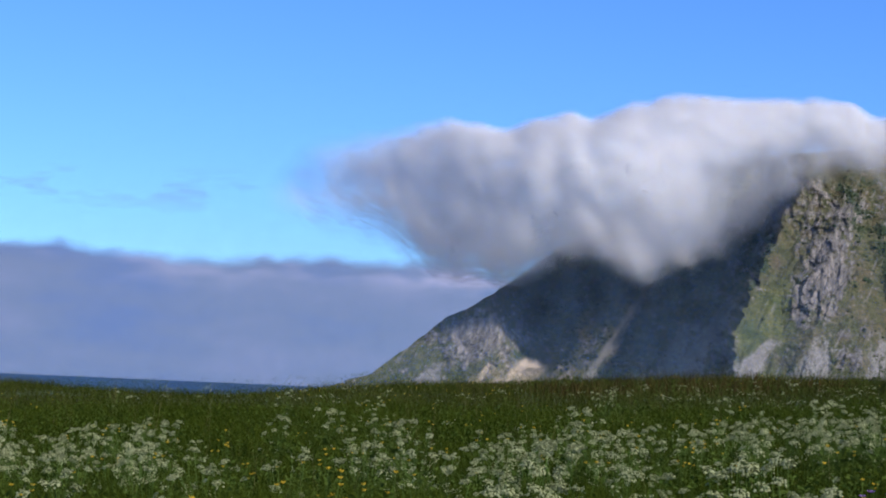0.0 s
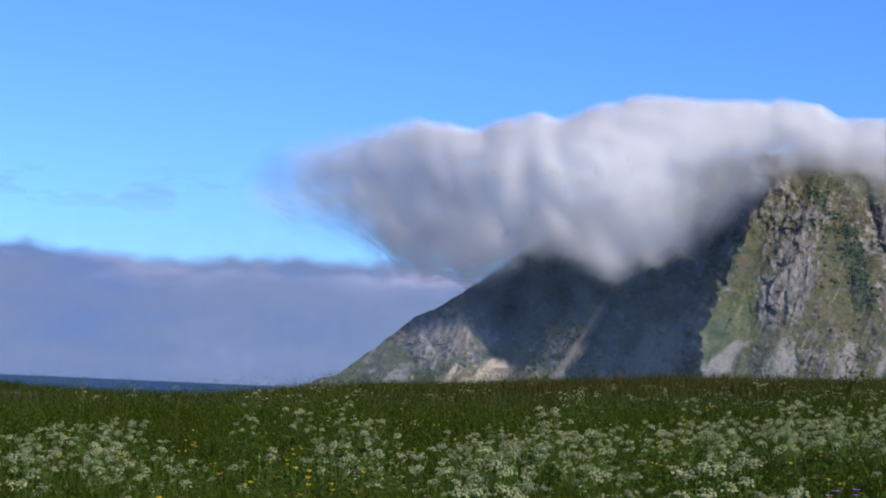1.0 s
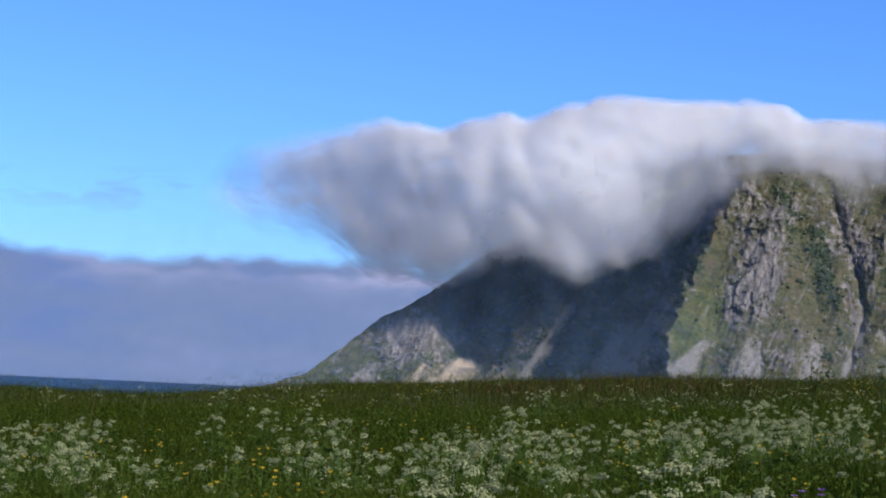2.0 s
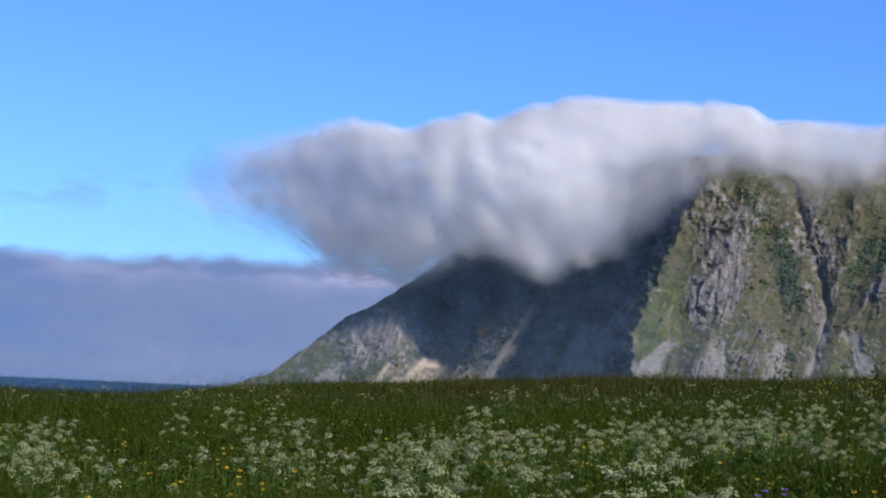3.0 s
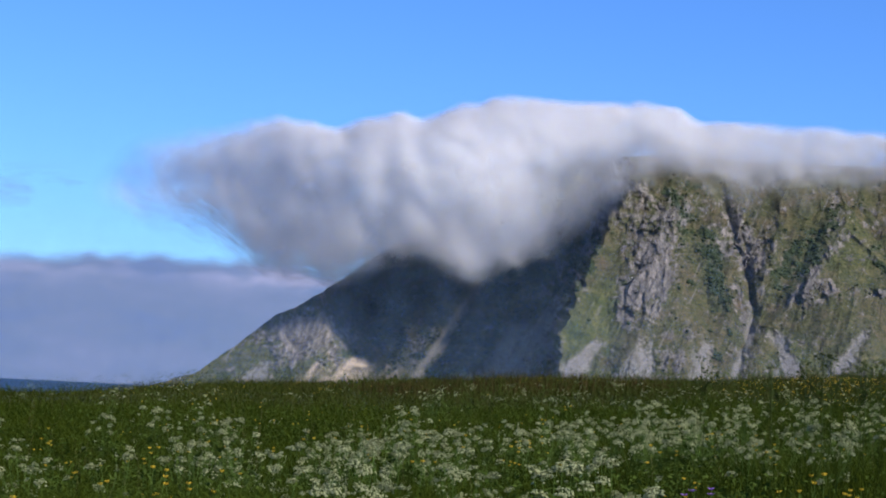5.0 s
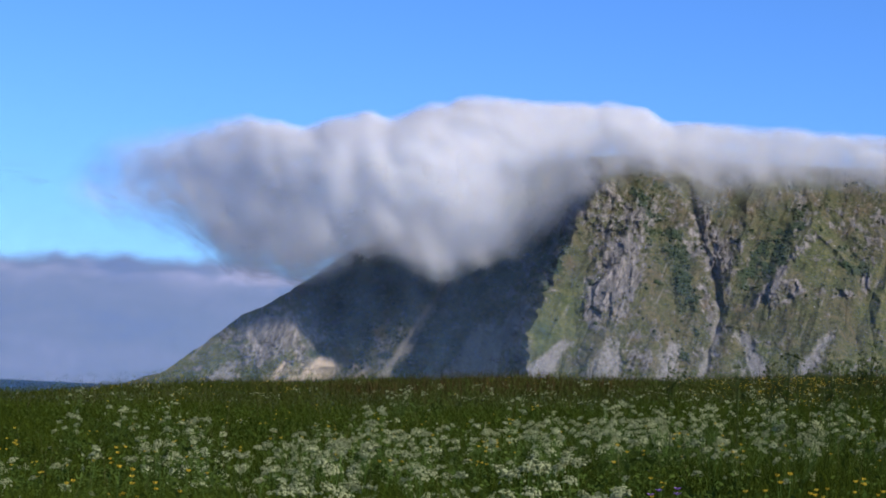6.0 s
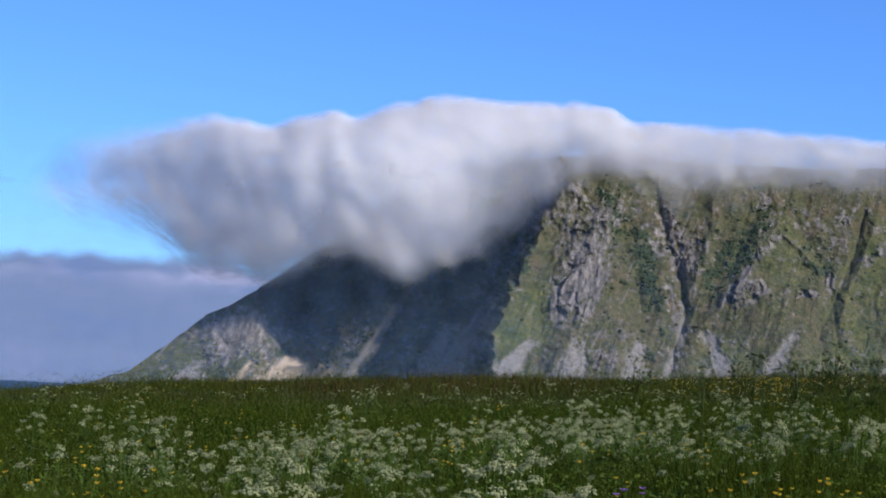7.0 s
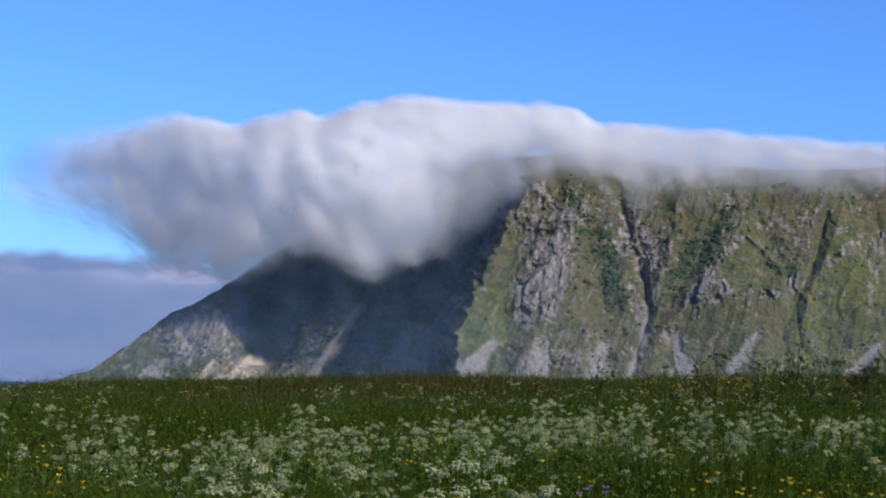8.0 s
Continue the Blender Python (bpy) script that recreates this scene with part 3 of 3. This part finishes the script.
def scatter(count, r0, r1, half=VIEW):
    r = np.sqrt(RS.uniform(r0 ** 2, r1 ** 2, count))
    a = RS.uniform(-half, half, count)
    return r * np.sin(a), r * np.cos(a)


def blades(name, count, r0, r1, height, width, segs, mat, label, category, lean=0.35, keep=None, drop=0.0, half=VIEW):
    """Tapered, bending blades rooted in the ground, all in one mesh."""
    x, y = scatter(count, r0, r1, half)
    if keep is not None:
        ok = keep(x, y)
        x, y = x[ok], y[ok]
    n = len(x)
    h = height * RS.uniform(0.55, 1.15, n) * (1 + 0.38 * vnoise(x / 1.5, y / 2.2, seed=200))
    w = width * RS.uniform(0.6, 1.3, n)
    a, b = RS.uniform(0, 2 * np.pi, n), RS.uniform(0, 2 * np.pi, n)
    bend = lean * RS.uniform(0.2, 1.6, n) * h
    z0 = ground_z(x, y) - 0.01
    rows = []
    for i in range(segs + 1):
        t = i / segs
        cx, cy, cz = x + np.cos(b) * bend * t * t, y + np.sin(b) * bend * t * t, z0 + h * (t - drop * t ** 3)
        ww = w * (1 - t ** 1.5) * 0.5
        if i < segs:
            rows.append(np.stack([cx - np.cos(a) * ww, cy - np.sin(a) * ww, cz], -1))
            rows.append(np.stack([cx + np.cos(a) * ww, cy + np.sin(a) * ww, cz], -1))
        else:
            rows.append(np.stack([cx, cy, cz], -1))
    per = len(rows)
    verts = np.stack(rows, 1)
    tris = []
    for i in range(segs - 1):
        tris += [(2 * i, 2 * i + 1, 2 * i + 3), (2 * i, 2 * i + 3, 2 * i + 2)]
    tris.append((2 * segs - 2, 2 * segs - 1, 2 * segs))
    faces = (np.arange(n) * per)[:, None, None] + np.array(tris)[None]
    me = raw_mesh(name, verts, faces, mat, corners=3)
    return tagged(new(name, me), label, category, kind="stuff")


blades("grass", 100000, 4.3, 14, 0.50, 0.007, 3, GRASS, "dense green meadow grass with bent blades", "grass", drop=0.15)
blades("grass", 24000, 0.4, 9, 0.38, 0.008, 2, GRASS, "meadow grass round the viewpoint", "grass", half=math.pi, keep=lambda x, y: (np.abs(np.arctan2(x, y)) > VIEW) | (np.hypot(x, y) < 4.3))
blades("grass", 150000, 14, 30, 0.33, 0.008, 2, GRASS, "dense green meadow grass further up the slope", "grass", lean=0.8)
blades("grass", 250000, 30, 72, 0.25, 0.014, 1, GRASS_FAR, "meadow grass up to the crest", "grass", lean=0.8)


def dotted(name, x, y, z, size, mat, label, category, flat=0.45):
    """Many small domed blossoms, six facets each, in one mesh."""
    n = len(x)
    size = np.broadcast_to(size, n)
    ang = np.linspace(0, 2 * np.pi, 6, endpoint=False)
    spin = RS.uniform(0, 6.28, n)
    ring = np.stack([np.stack([x + size * np.cos(q + spin), y + size * np.sin(q + spin), z + RS.uniform(-0.25, 0.25, n) * size], -1) for q in ang], 1)
    tip = np.stack([x, y, z + flat * size], -1)[:, None]
    low = np.stack([x, y, z - 0.5 * size], -1)[:, None]
    verts = np.concatenate([ring, tip, low], 1)
    tris = [(k, (k + 1) % 6, 6) for k in range(6)] + [((k + 1) % 6, k, 7) for k in range(6)]
    faces = (np.arange(n) * 8)[:, None, None] + np.array(tris)[None]
    me = raw_mesh(name, verts, faces, mat, corners=3)
    return tagged(new(name, me), label, category, kind="stuff")


def empty(name):
    return new(name)


# umbels: small domed umbellets on thin rays
def umbel_mesh(seed, radius, loose=False):
    rng = random.Random(seed)
    bm = bmesh.new()
    spots = [(0, 0)] + [(0.42, k * 60 + rng.uniform(-18, 18)) for k in range(6)] + [(0.72, k * 36 + rng.uniform(-16, 16)) for k in range(10)] + [(1.0, k * 30 + rng.uniform(-14, 14)) for k in range(12)]
    if loose:
        spots = [(math.sqrt(rng.random()), rng.uniform(0, 360)) for k in range(10)]
    foot = bm.verts.new((0, 0, -0.5 * radius))
    for rr, a in spots:
        rr *= rng.uniform(0.72, 1.15)
        px, py = radius * rr * math.cos(radians(a)), radius * rr * math.sin(radians(a))
        pz = radius * (0.75 if loose else 0.55) * (1 - rr * rr) + rng.uniform(-1, 1) * radius * (0.55 if loose else 0.26)
        s = radius * rng.uniform(0.12, 0.26)
        tilt = Vector((px, py, radius * 1.3)).normalized()
        u = tilt.orthogonal().normalized()
        v = tilt.cross(u)
        c = Vector((px, py, pz))
        tip, low = bm.verts.new(c + tilt * s * 0.45), bm.verts.new(c - tilt * s * 0.6)
        bm.faces.new((foot, low, bm.verts.new(low.co + u * 0.0012)))
        ring = [bm.verts.new(c + (u * math.cos(q * math.pi / 3) + v * math.sin(q * math.pi / 3)) * s * rng.uniform(0.7, 1.15)) for q in range(6)]
        for q in range(6):
            bm.faces.new((ring[q], ring[(q + 1) % 6], tip))
            bm.faces.new((ring[(q + 1) % 6], ring[q], low))
    me = bpy.data.meshes.new("umbel")
    bm.to_mesh(me)
    bm.free()
    me.materials.append(WHITE)
    return me


UMBELS = [umbel_mesh(50 + k, r) for k, r in enumerate((0.017, 0.023, 0.029, 0.038))]
UMBELS += [umbel_mesh(60 + k, r, True) for k, r in enumerate((0.018, 0.023, 0.028, 0.033, 0.038))]


def fern_into(bm, base, way, length, rng):
    """A feathery frond: paired leaflets along a rib."""
    way = way.normalized()
    side = way.cross(Vector((0, 0, 1))).normalized()
    n = 7
    for i in range(1, n + 1):
        t = i / n
        c = base + way * length * t + Vector((0, 0, -0.35 * length * t * t))
        w = length * 0.42 * (1 - 0.8 * t)
        for sgn in (-1, 1):
            tip = c + side * sgn * w + way * w * 0.5 + Vector((0, 0, rng.uniform(-0.02, 0.02)))
            bm.faces.new([bm.verts.new(c - way * length * 0.05), bm.verts.new(c + way * length * 0.06), bm.verts.new(tip)])


def cow_parsley(seed, heads):
    rng = random.Random(seed)
    thing = empty("cow_parsley")
    stems, leaves = bmesh.new(), bmesh.new()
    for h in range(heads):
        a, spread = rng.uniform(0, 6.28), 0.19 * math.sqrt(rng.random())
        top = Vector((spread * math.cos(a), spread * math.sin(a), 0.60 + rng.triangular(-0.34, 0.11, 0.04) - spread * 0.4))
        fork = Vector((top.x * 0.35, top.y * 0.35, 0.34 + rng.uniform(-0.06, 0.06)))
        tube(stems, [(top.x * 0.15, top.y * 0.15, 0), fork, (fork + top) / 2 + Vector((top.x, top.y, 0)) * 0.1, top - Vector((0, 0, 0.004))], 0.003, 0.0013, 3)
        ob = new("umbel", rng.choice(UMBELS[:4] * 2 + UMBELS[4:]))
        ob.parent = thing
        ob.matrix_local = pose(top.x, top.y, top.z, rng.uniform(-32, 32), rng.uniform(-32, 32), rng.uniform(0, 360))
    for k in range(7):
        a = rng.uniform(0, 6.28)
        fern_into(leaves, Vector((0, 0, rng.uniform(0.08, 0.34))), Vector((math.cos(a), math.sin(a), rng.uniform(0.3, 0.9))), rng.uniform(0.12, 0.22), rng)
    part("stem", stems, STALK, thing)
    part("foliage", leaves, FERN, thing, smooth=False)
    return tagged(thing, "white-flowering cow parsley with lacy umbels in meadow grass", "wildflower", "cow parsley in the meadow")


def put(models, used, x, y, scale, turn, rng):
    """The next plant of a kind: the model itself first, then copies of it."""
    m = rng.choice(models)
    place = pose(x, y, float(ground_z(x, y)), rng.uniform(-6, 6), rng.uniform(-6, 6), turn) @ Matrix.Scale(scale, 4)
    if m.name not in used:
        used.add(m.name)
        m.matrix_basis = place
        return m
    ob = copy_thing(m, place)
    ob.matrix_basis = place
    return ob


CLUMPS_LOW = [(-3.8, 13.0), (-2.6, 9.8), (-2.0, 7.3), (-2.7, 11.4), (-2.6, 11.9), (-2.0, 9.8), (-1.6, 6.9), (-1.3, 7.7), (-1.8, 16.6), (-1.5, 16.6),
              (-1.4, 12.3), (-1.1, 11.8), (-1.4, 10.5), (-1.0, 12.3), (-0.3, 9.8), (-0.4, 7.3), (-0.2, 7.3), (-0.1, 9.1), (0.0, 13.4), (0.1, 17.4), (-1.9, 10.5)]
CLUMPS_HIGH = [(0.3, 11.3), (0.5, 12.2), (0.8, 14.0), (0.0, 7.3), (-0.5, 6.8), (-0.5, 13.4), (0.4, 8.6), (0.6, 6.8), (2.7, 21.0), (1.6, 15.4), (2.1, 15.4),
               (2.1, 12.4), (3.1, 14.4), (2.8, 12.5), (6.0, 23.6), (3.9, 14.4), (7.4, 26.8), (2.9, 9.6), (2.1, 7.1), (1.1, 8.4), (0.9, 6.8), (3.8, 20.6)]


def plant_cow_parsley():
    rng = random.Random(5)
    models = [cow_parsley(300 + k, n) for k, n in enumerate((5, 8, 10, 13, 14, 6))]
    used = set()

    def sparse(r, a):
        """Few umbels grow in the deep grass of the hollow and on the dry rise."""
        return rng.random() < (0.8 if a > 0.07 and r < 13 else 0.5 if a < 0.03 and r > 18 else 0.0)

    for x, y in CLUMPS_LOW + CLUMPS_HIGH:
        for k in range(2 if x < -0.2 and y > 8.5 else 1):
            put(models, used, x + rng.gauss(0, 0.11), y + rng.gauss(0, 0.18), rng.uniform(0.9, 1.1), rng.uniform(0, 360), rng)
    for k in range(280):
        r, a = math.sqrt(rng.uniform(8.5 ** 2, 22 ** 2)), rng.triangular(-0.36, 0.36, -0.30)
        if fbm(r * math.sin(a) / 1.3, r * math.cos(a) / 2.5, octaves=2, seed=215) < 0.16 or sparse(r, a):
            continue
        put(models, used, r * math.sin(a), r * math.cos(a), rng.uniform(0.75, 1.0), rng.uniform(0, 360), rng)
    for k in range(205):
        r, a = rng.uniform(13, 28), rng.triangular(-0.36, 0.36, 0.0)
        if fbm(r * math.sin(a) / 1.3, r * math.cos(a) / 2.5, octaves=2, seed=215) < 0.20 or sparse(r, a):
            continue
        put(models, used, r * math.sin(a), r * math.cos(a), rng.uniform(0.8, 1.05), rng.uniform(0, 360), rng)
    for k in range(48):
        r, a = rng.uniform(11, 22), rng.uniform(0.06, 0.31)
        if vnoise(r * math.sin(a) / 0.9, r * math.cos(a) / 1.8, seed=216) < 0.1:
            continue
        put(models, used, r * math.sin(a), r * math.cos(a), rng.uniform(0.85, 1.1), rng.uniform(0, 360), rng)
    for k in range(22):
        put(models, used, rng.uniform(1.7, 5.2), rng.uniform(13.2, 17.5), rng.uniform(0.9, 1.2), rng.uniform(0, 360), rng)
    # beyond: umbels too many to count
    x, y = scatter(520, 19, 36)
    ok = fbm(x / 3, y / 6, octaves=2, seed=210) + 0.03 * np.degrees(np.arctan2(x, y)) > 0.12
    x, y = x[ok], y[ok]
    z = ground_z(x, y) + RS.uniform(0.30, 0.52, len(x)) - 0.20 * step(25, 45, y)
    x, y, z = np.repeat(x, 9), np.repeat(y, 9), np.repeat(z, 9)
    x, y, z = x + RS.normal(0, 0.042, len(x)), y + RS.normal(0, 0.042, len(x)), z + RS.normal(0, 0.018, len(x))
    dotted("far_umbels", x, y, z, RS.uniform(0.006, 0.014, len(x)), WHITE, "scattered white umbels across the upper meadow", "wildflowers")


def buttercup(seed):
    rng = random.Random(seed)
    thing = empty("buttercup")
    stem = bmesh.new()
    for k in range(rng.choice((1, 2, 2, 3))):
        top = Vector((rng.uniform(-0.07, 0.07), rng.uniform(-0.07, 0.07), rng.uniform(0.42, 0.56)))
        tube(stem, [(0, 0, 0), top * 0.5 + Vector((0, 0, 0.03)), top], 0.002, 0.0012, 3)
        turn = rng.uniform(0, 6.28)
        flower = bmesh.new()
        heart = flower.verts.new(top)
        for p in range(5):
            a = turn + p * 2 * math.pi / 5
            u, v = Vector((math.cos(a), math.sin(a), 0)), Vector((-math.sin(a), math.cos(a), 0))
            r = 0.0118
            pts = [top + u * r * 0.6 - v * r * 0.45 + Vector((0, 0, 0.004)), top + u * r + Vector((0, 0, 0.012)) - v * r * 0.3,
                   top + u * r + Vector((0, 0, 0.012)) + v * r * 0.3, top + u * r * 0.6 + v * r * 0.45 + Vector((0, 0, 0.004))]
            flower.faces.new([heart] + [flower.verts.new(q) for q in pts])
        part("flower", flower, YELLOW, thing, "glossy yellow petals", smooth=False)
    part("stem", stem, STALK, thing)
    return tagged(thing, "yellow buttercup on thin stalks among the grass", "wildflower", "buttercups in the meadow")


BUTTERCUPS = [(1.99, 9.46), (2.09, 9.14), (2.18, 8.81), (2.56, 9.32), (1.56, 10.21), (2.48, 10.32), (2.65, 10.21), (2.85, 9.32), (6.49, 21.9), (2.49, 9.14),
              (2.0, 21.9), (0.98, 15.46), (-1.65, 12.83), (-1.19, 9.46), (-1.13, 9.46), (-0.66, 16.0), (-0.5, 16.0), (-1.42, 9.93), (2.05, 9.23)]


def plant_buttercups():
    rng = random.Random(6)
    models = [buttercup(400 + k) for k in range(5)]
    used = set()
    for x, y in BUTTERCUPS:
        put(models, used, x, y, rng.uniform(0.95, 1.15), rng.uniform(0, 360), rng)
    for k in range(110):
        r, a = math.sqrt(rng.uniform(6.5 ** 2, 20 ** 2)), rng.uniform(-0.36, 0.36)
        put(models, used, r * math.sin(a), r * math.cos(a), rng.uniform(0.8, 1.1), rng.uniform(0, 360), rng)
    x, y = scatter(3600, 18, 62)
    patch = np.exp(-((np.degrees(np.arctan2(x, y)) - 13) / 2.5) ** 2 - ((np.hypot(x, y) - 34) / 9) ** 2)
    ok = fbm(x / 4, y / 7, octaves=3, seed=230) + 0.8 * patch > 0.06
    x, y = x[ok], y[ok]
    dotted("far_buttercups", x, y, ground_z(x, y) + RS.uniform(0.34, 0.48, len(x)) - 0.16 * step(25, 45, y), RS.uniform(0.005, 0.012, len(x)), YELLOW, "small yellow blossoms dotted over the upper meadow", "wildflowers")


def buttercup_patch():
    """A dense golden patch on the rise."""
    n = 420
    a, r = np.radians(RS.normal(12.8, 1.3, n)), RS.normal(37, 4, n)
    x, y = r * np.sin(a), r * np.cos(a)
    dotted("buttercup_patch", x, y, ground_z(x, y) + RS.uniform(0.16, 0.34, n), RS.uniform(0.008, 0.015, n), YELLOW, "dense golden patch of buttercups on the rise", "wildflowers")


def cranesbill(x, y):
    rng = random.Random(int(x * 1000))
    thing = empty("cranesbill")
    stem, leaves = bmesh.new(), bmesh.new()
    for k in range(2):
        top = Vector((rng.uniform(-0.035, 0.035), rng.uniform(-0.03, 0.03), 0.5 + rng.uniform(-0.02, 0.02)))
        tube(stem, [(0, 0, 0), top * 0.5 + Vector((0.01, 0, 0.02)), top], 0.002, 0.0013, 3)
        petals = bmesh.new()
        heart = petals.verts.new(top)
        for p in range(5):
            a = p * 2 * math.pi / 5 + k
            u, v = Vector((math.cos(a), math.sin(a), 0)), Vector((-math.sin(a), math.cos(a), 0))
            r = 0.021
            pts = [top + u * r * 0.6 - v * r * 0.5 + Vector((0, 0, 0.006)), top + u * r + Vector((0, 0, 0.011)), top + u * r * 0.6 + v * r * 0.5 + Vector((0, 0, 0.006))]
            petals.faces.new([heart] + [petals.verts.new(q) for q in pts])
        part("flower", petals, PURPLE, thing, "violet petals", smooth=False)
    for k in range(4):
        a = rng.uniform(0, 6.28)
        fern_into(leaves, Vector((0, 0, 0.2)), Vector((math.cos(a), math.sin(a), 0.5)), 0.12, rng)
    part("stem", stem, STALK, thing)
    part("foliage", leaves, FERN, thing, smooth=False)
    thing.matrix_basis = pose(x, y, float(ground_z(x, y)))
    tagged(thing, "violet wood cranesbill low in the tall grass", "wildflower", "violet cranesbills")


def seed_head_mesh(seed):
    """A flat spray of knotty green seed clusters."""
    rng = random.Random(seed)
    bm = bmesh.new()
    low = bm.verts.new((0, 0, -0.035))
    for k in range(13):
        a, r = rng.uniform(0, 6.28), 0.036 * math.sqrt(rng.random())
        c = Vector((r * math.cos(a), r * math.sin(a), 0.012 * rng.random()))
        w = rng.uniform(0.004, 0.0075)
        ring = [bm.verts.new(c + Vector((w * math.cos(q * 1.26), w * math.sin(q * 1.26), rng.uniform(-0.003, 0.003)))) for q in range(5)]
        tip = bm.verts.new(c + Vector((0, 0, w * 0.8)))
        for q in range(5):
            bm.faces.new((ring[q], ring[(q + 1) % 5], tip))
        bm.faces.new((ring[0], bm.verts.new(ring[0].co + Vector((0.0012, 0.0008, 0))), low))
    me = bpy.data.meshes.new("seed_head")
    bm.to_mesh(me)
    bm.free()
    me.materials.append(SEED)
    return me


SEED_HEADS = [seed_head_mesh(70 + k) for k in range(3)]


def tall_umbellifer(seed, height):
    """A tall dark plant gone to seed: forked, leafy stalks with knotty heads."""
    rng = random.Random(seed)
    thing = empty("tall_umbellifer")
    stem, leaves = bmesh.new(), bmesh.new()
    tube(stem, [(0, 0, 0), (rng.uniform(-0.02, 0.02), 0, height * 0.5), (rng.uniform(-0.03, 0.03), 0, height * 0.86)], 0.005, 0.003, 4)
    for k in range(rng.choice((6, 7, 8))):
        z0 = height - rng.uniform(0.20, 0.34)
        a = rng.uniform(0, 6.28)
        reach = rng.uniform(0.04, 0.15)
        tip = Vector((reach * math.cos(a), reach * math.sin(a), height - rng.uniform(0.02, 0.20)))
        if k == 0:
            tip = Vector((rng.uniform(-0.03, 0.03), 0, height))
        twig = bmesh.new()
        tube(twig, [(0, 0, z0), Vector((tip.x * 0.6, tip.y * 0.6, (z0 + tip.z) / 2)), tip - Vector((0, 0, 0.03))], 0.0042, 0.0026, 3)
        branch = part("branch", twig, SEED, thing)
        ob = new("seed_head", rng.choice(SEED_HEADS))
        ob.parent = branch
        ob.matrix_local = pose(tip.x, tip.y, tip.z, rng.uniform(-25, 25), rng.uniform(-25, 25), rng.uniform(0, 360)) @ Matrix.Scale(rng.uniform(1.1, 2.0), 4)
        fern_into(leaves, Vector((tip.x * 0.3, tip.y * 0.3, z0)), Vector((math.cos(a + 1), math.sin(a + 1), 0.8)), rng.uniform(0.03, 0.06), rng)
    for k in range(2):
        a = rng.uniform(0, 6.28)
        fern_into(leaves, Vector((0, 0, height - rng.uniform(0.25, 0.45))), Vector((math.cos(a), math.sin(a), 1.1)), rng.uniform(0.06, 0.12), rng)
    part("stem", stem, SEED, thing)
    part("foliage", leaves, FERN, thing, smooth=False)
    return tagged(thing, "tall dark green umbellifer with knotty seed heads", "wild plant", "tall plants on the rise")


TALL = [(2.22, 1.36), (2.72, 1.31), (2.97, 1.37), (3.09, 1.40), (3.16, 1.42), (3.37, 1.37), (3.41, 1.44), (3.52, 1.40), (3.60, 1.46), (3.69, 1.54),
        (3.80, 1.40), (3.97, 1.43), (4.02, 1.43), (4.20, 1.38), (4.31, 1.44), (4.37, 1.49), (4.6, 1.42)]  # x, height of the top

plant_cow_parsley()
plant_buttercups()
buttercup_patch()
for px, py in ((1.38, 8.98), (1.50, 9.02)):
    cranesbill(px, py)
for i, (px, hh) in enumerate(TALL):
    foot = float(ground_z(px, 14.0))
    tall_umbellifer(500 + i, hh + 0.03 - foot).matrix_basis = pose(px, 14.0, foot, 0, 0, 37 * i)


def herb_leaves(count, r0, r1):
    """Small broad leaves of meadow herbs, held at many angles between the grass blades."""
    x, y = scatter(count, r0, r1)
    ok = fbm(x / 0.9, y / 1.2, octaves=3, seed=270) > -0.15
    x, y = x[ok], y[ok]
    n = len(x)
    c = np.stack([x, y, ground_z(x, y) + RS.uniform(0.10, 0.47, n)], -1)
    u, v = RS.normal(size=(n, 3)), RS.normal(size=(n, 3))
    u[:, 2] *= 0.5
    u /= np.linalg.norm(u, axis=1)[:, None]
    v -= u * (u * v).sum(1)[:, None]
    v /= np.linalg.norm(v, axis=1)[:, None]
    size = RS.uniform(0.008, 0.022, n)[:, None]
    verts = np.stack([c - u * size, c - v * size * 0.38, c + u * size, c + v * size * 0.38 + np.array([0, 0, 0.006])], 1)
    me = raw_mesh("herb_leaves", verts, np.arange(n * 4).reshape(-1, 4), FERN)
    tagged(new("herb_leaves", me), "small broad green leaves of meadow herbs", "leaves", kind="stuff")


herb_leaves(45000, 5, 13)
herb_leaves(55000, 13, 26)
herb_leaves(60000, 26, 50)
blades("grass", 4200, 5.5, 12, 0.62, 0.008, 4, ARCHING, "long pale arching grass blades", "grass", lean=0.9, drop=0.45, keep=lambda x, y: vnoise(x / 1.2, y / 1.6, seed=260) + 0.25 * x > 0.1)
blades("grass_stems", 1500, 8, 40, 0.68, 0.004, 3, STRAW, "thin pale flowering grass stems", "grass", lean=0.2)
blades("grass_stems", 240, 44, 58, 0.46, 0.007, 3, SEED, "thin grass stems standing above the crest", "grass", lean=0.3)
blades("sorrel", 26000, 38, 60, 0.37, 0.020, 2, SORREL, "reddish brown sorrel spikes along the crest", "wild plant", lean=0.15,
       keep=lambda x, y: fbm(x / 8, y / 8, octaves=3, seed=250) + 0.6 * step(-4, 5, x) - 0.45 > 0)
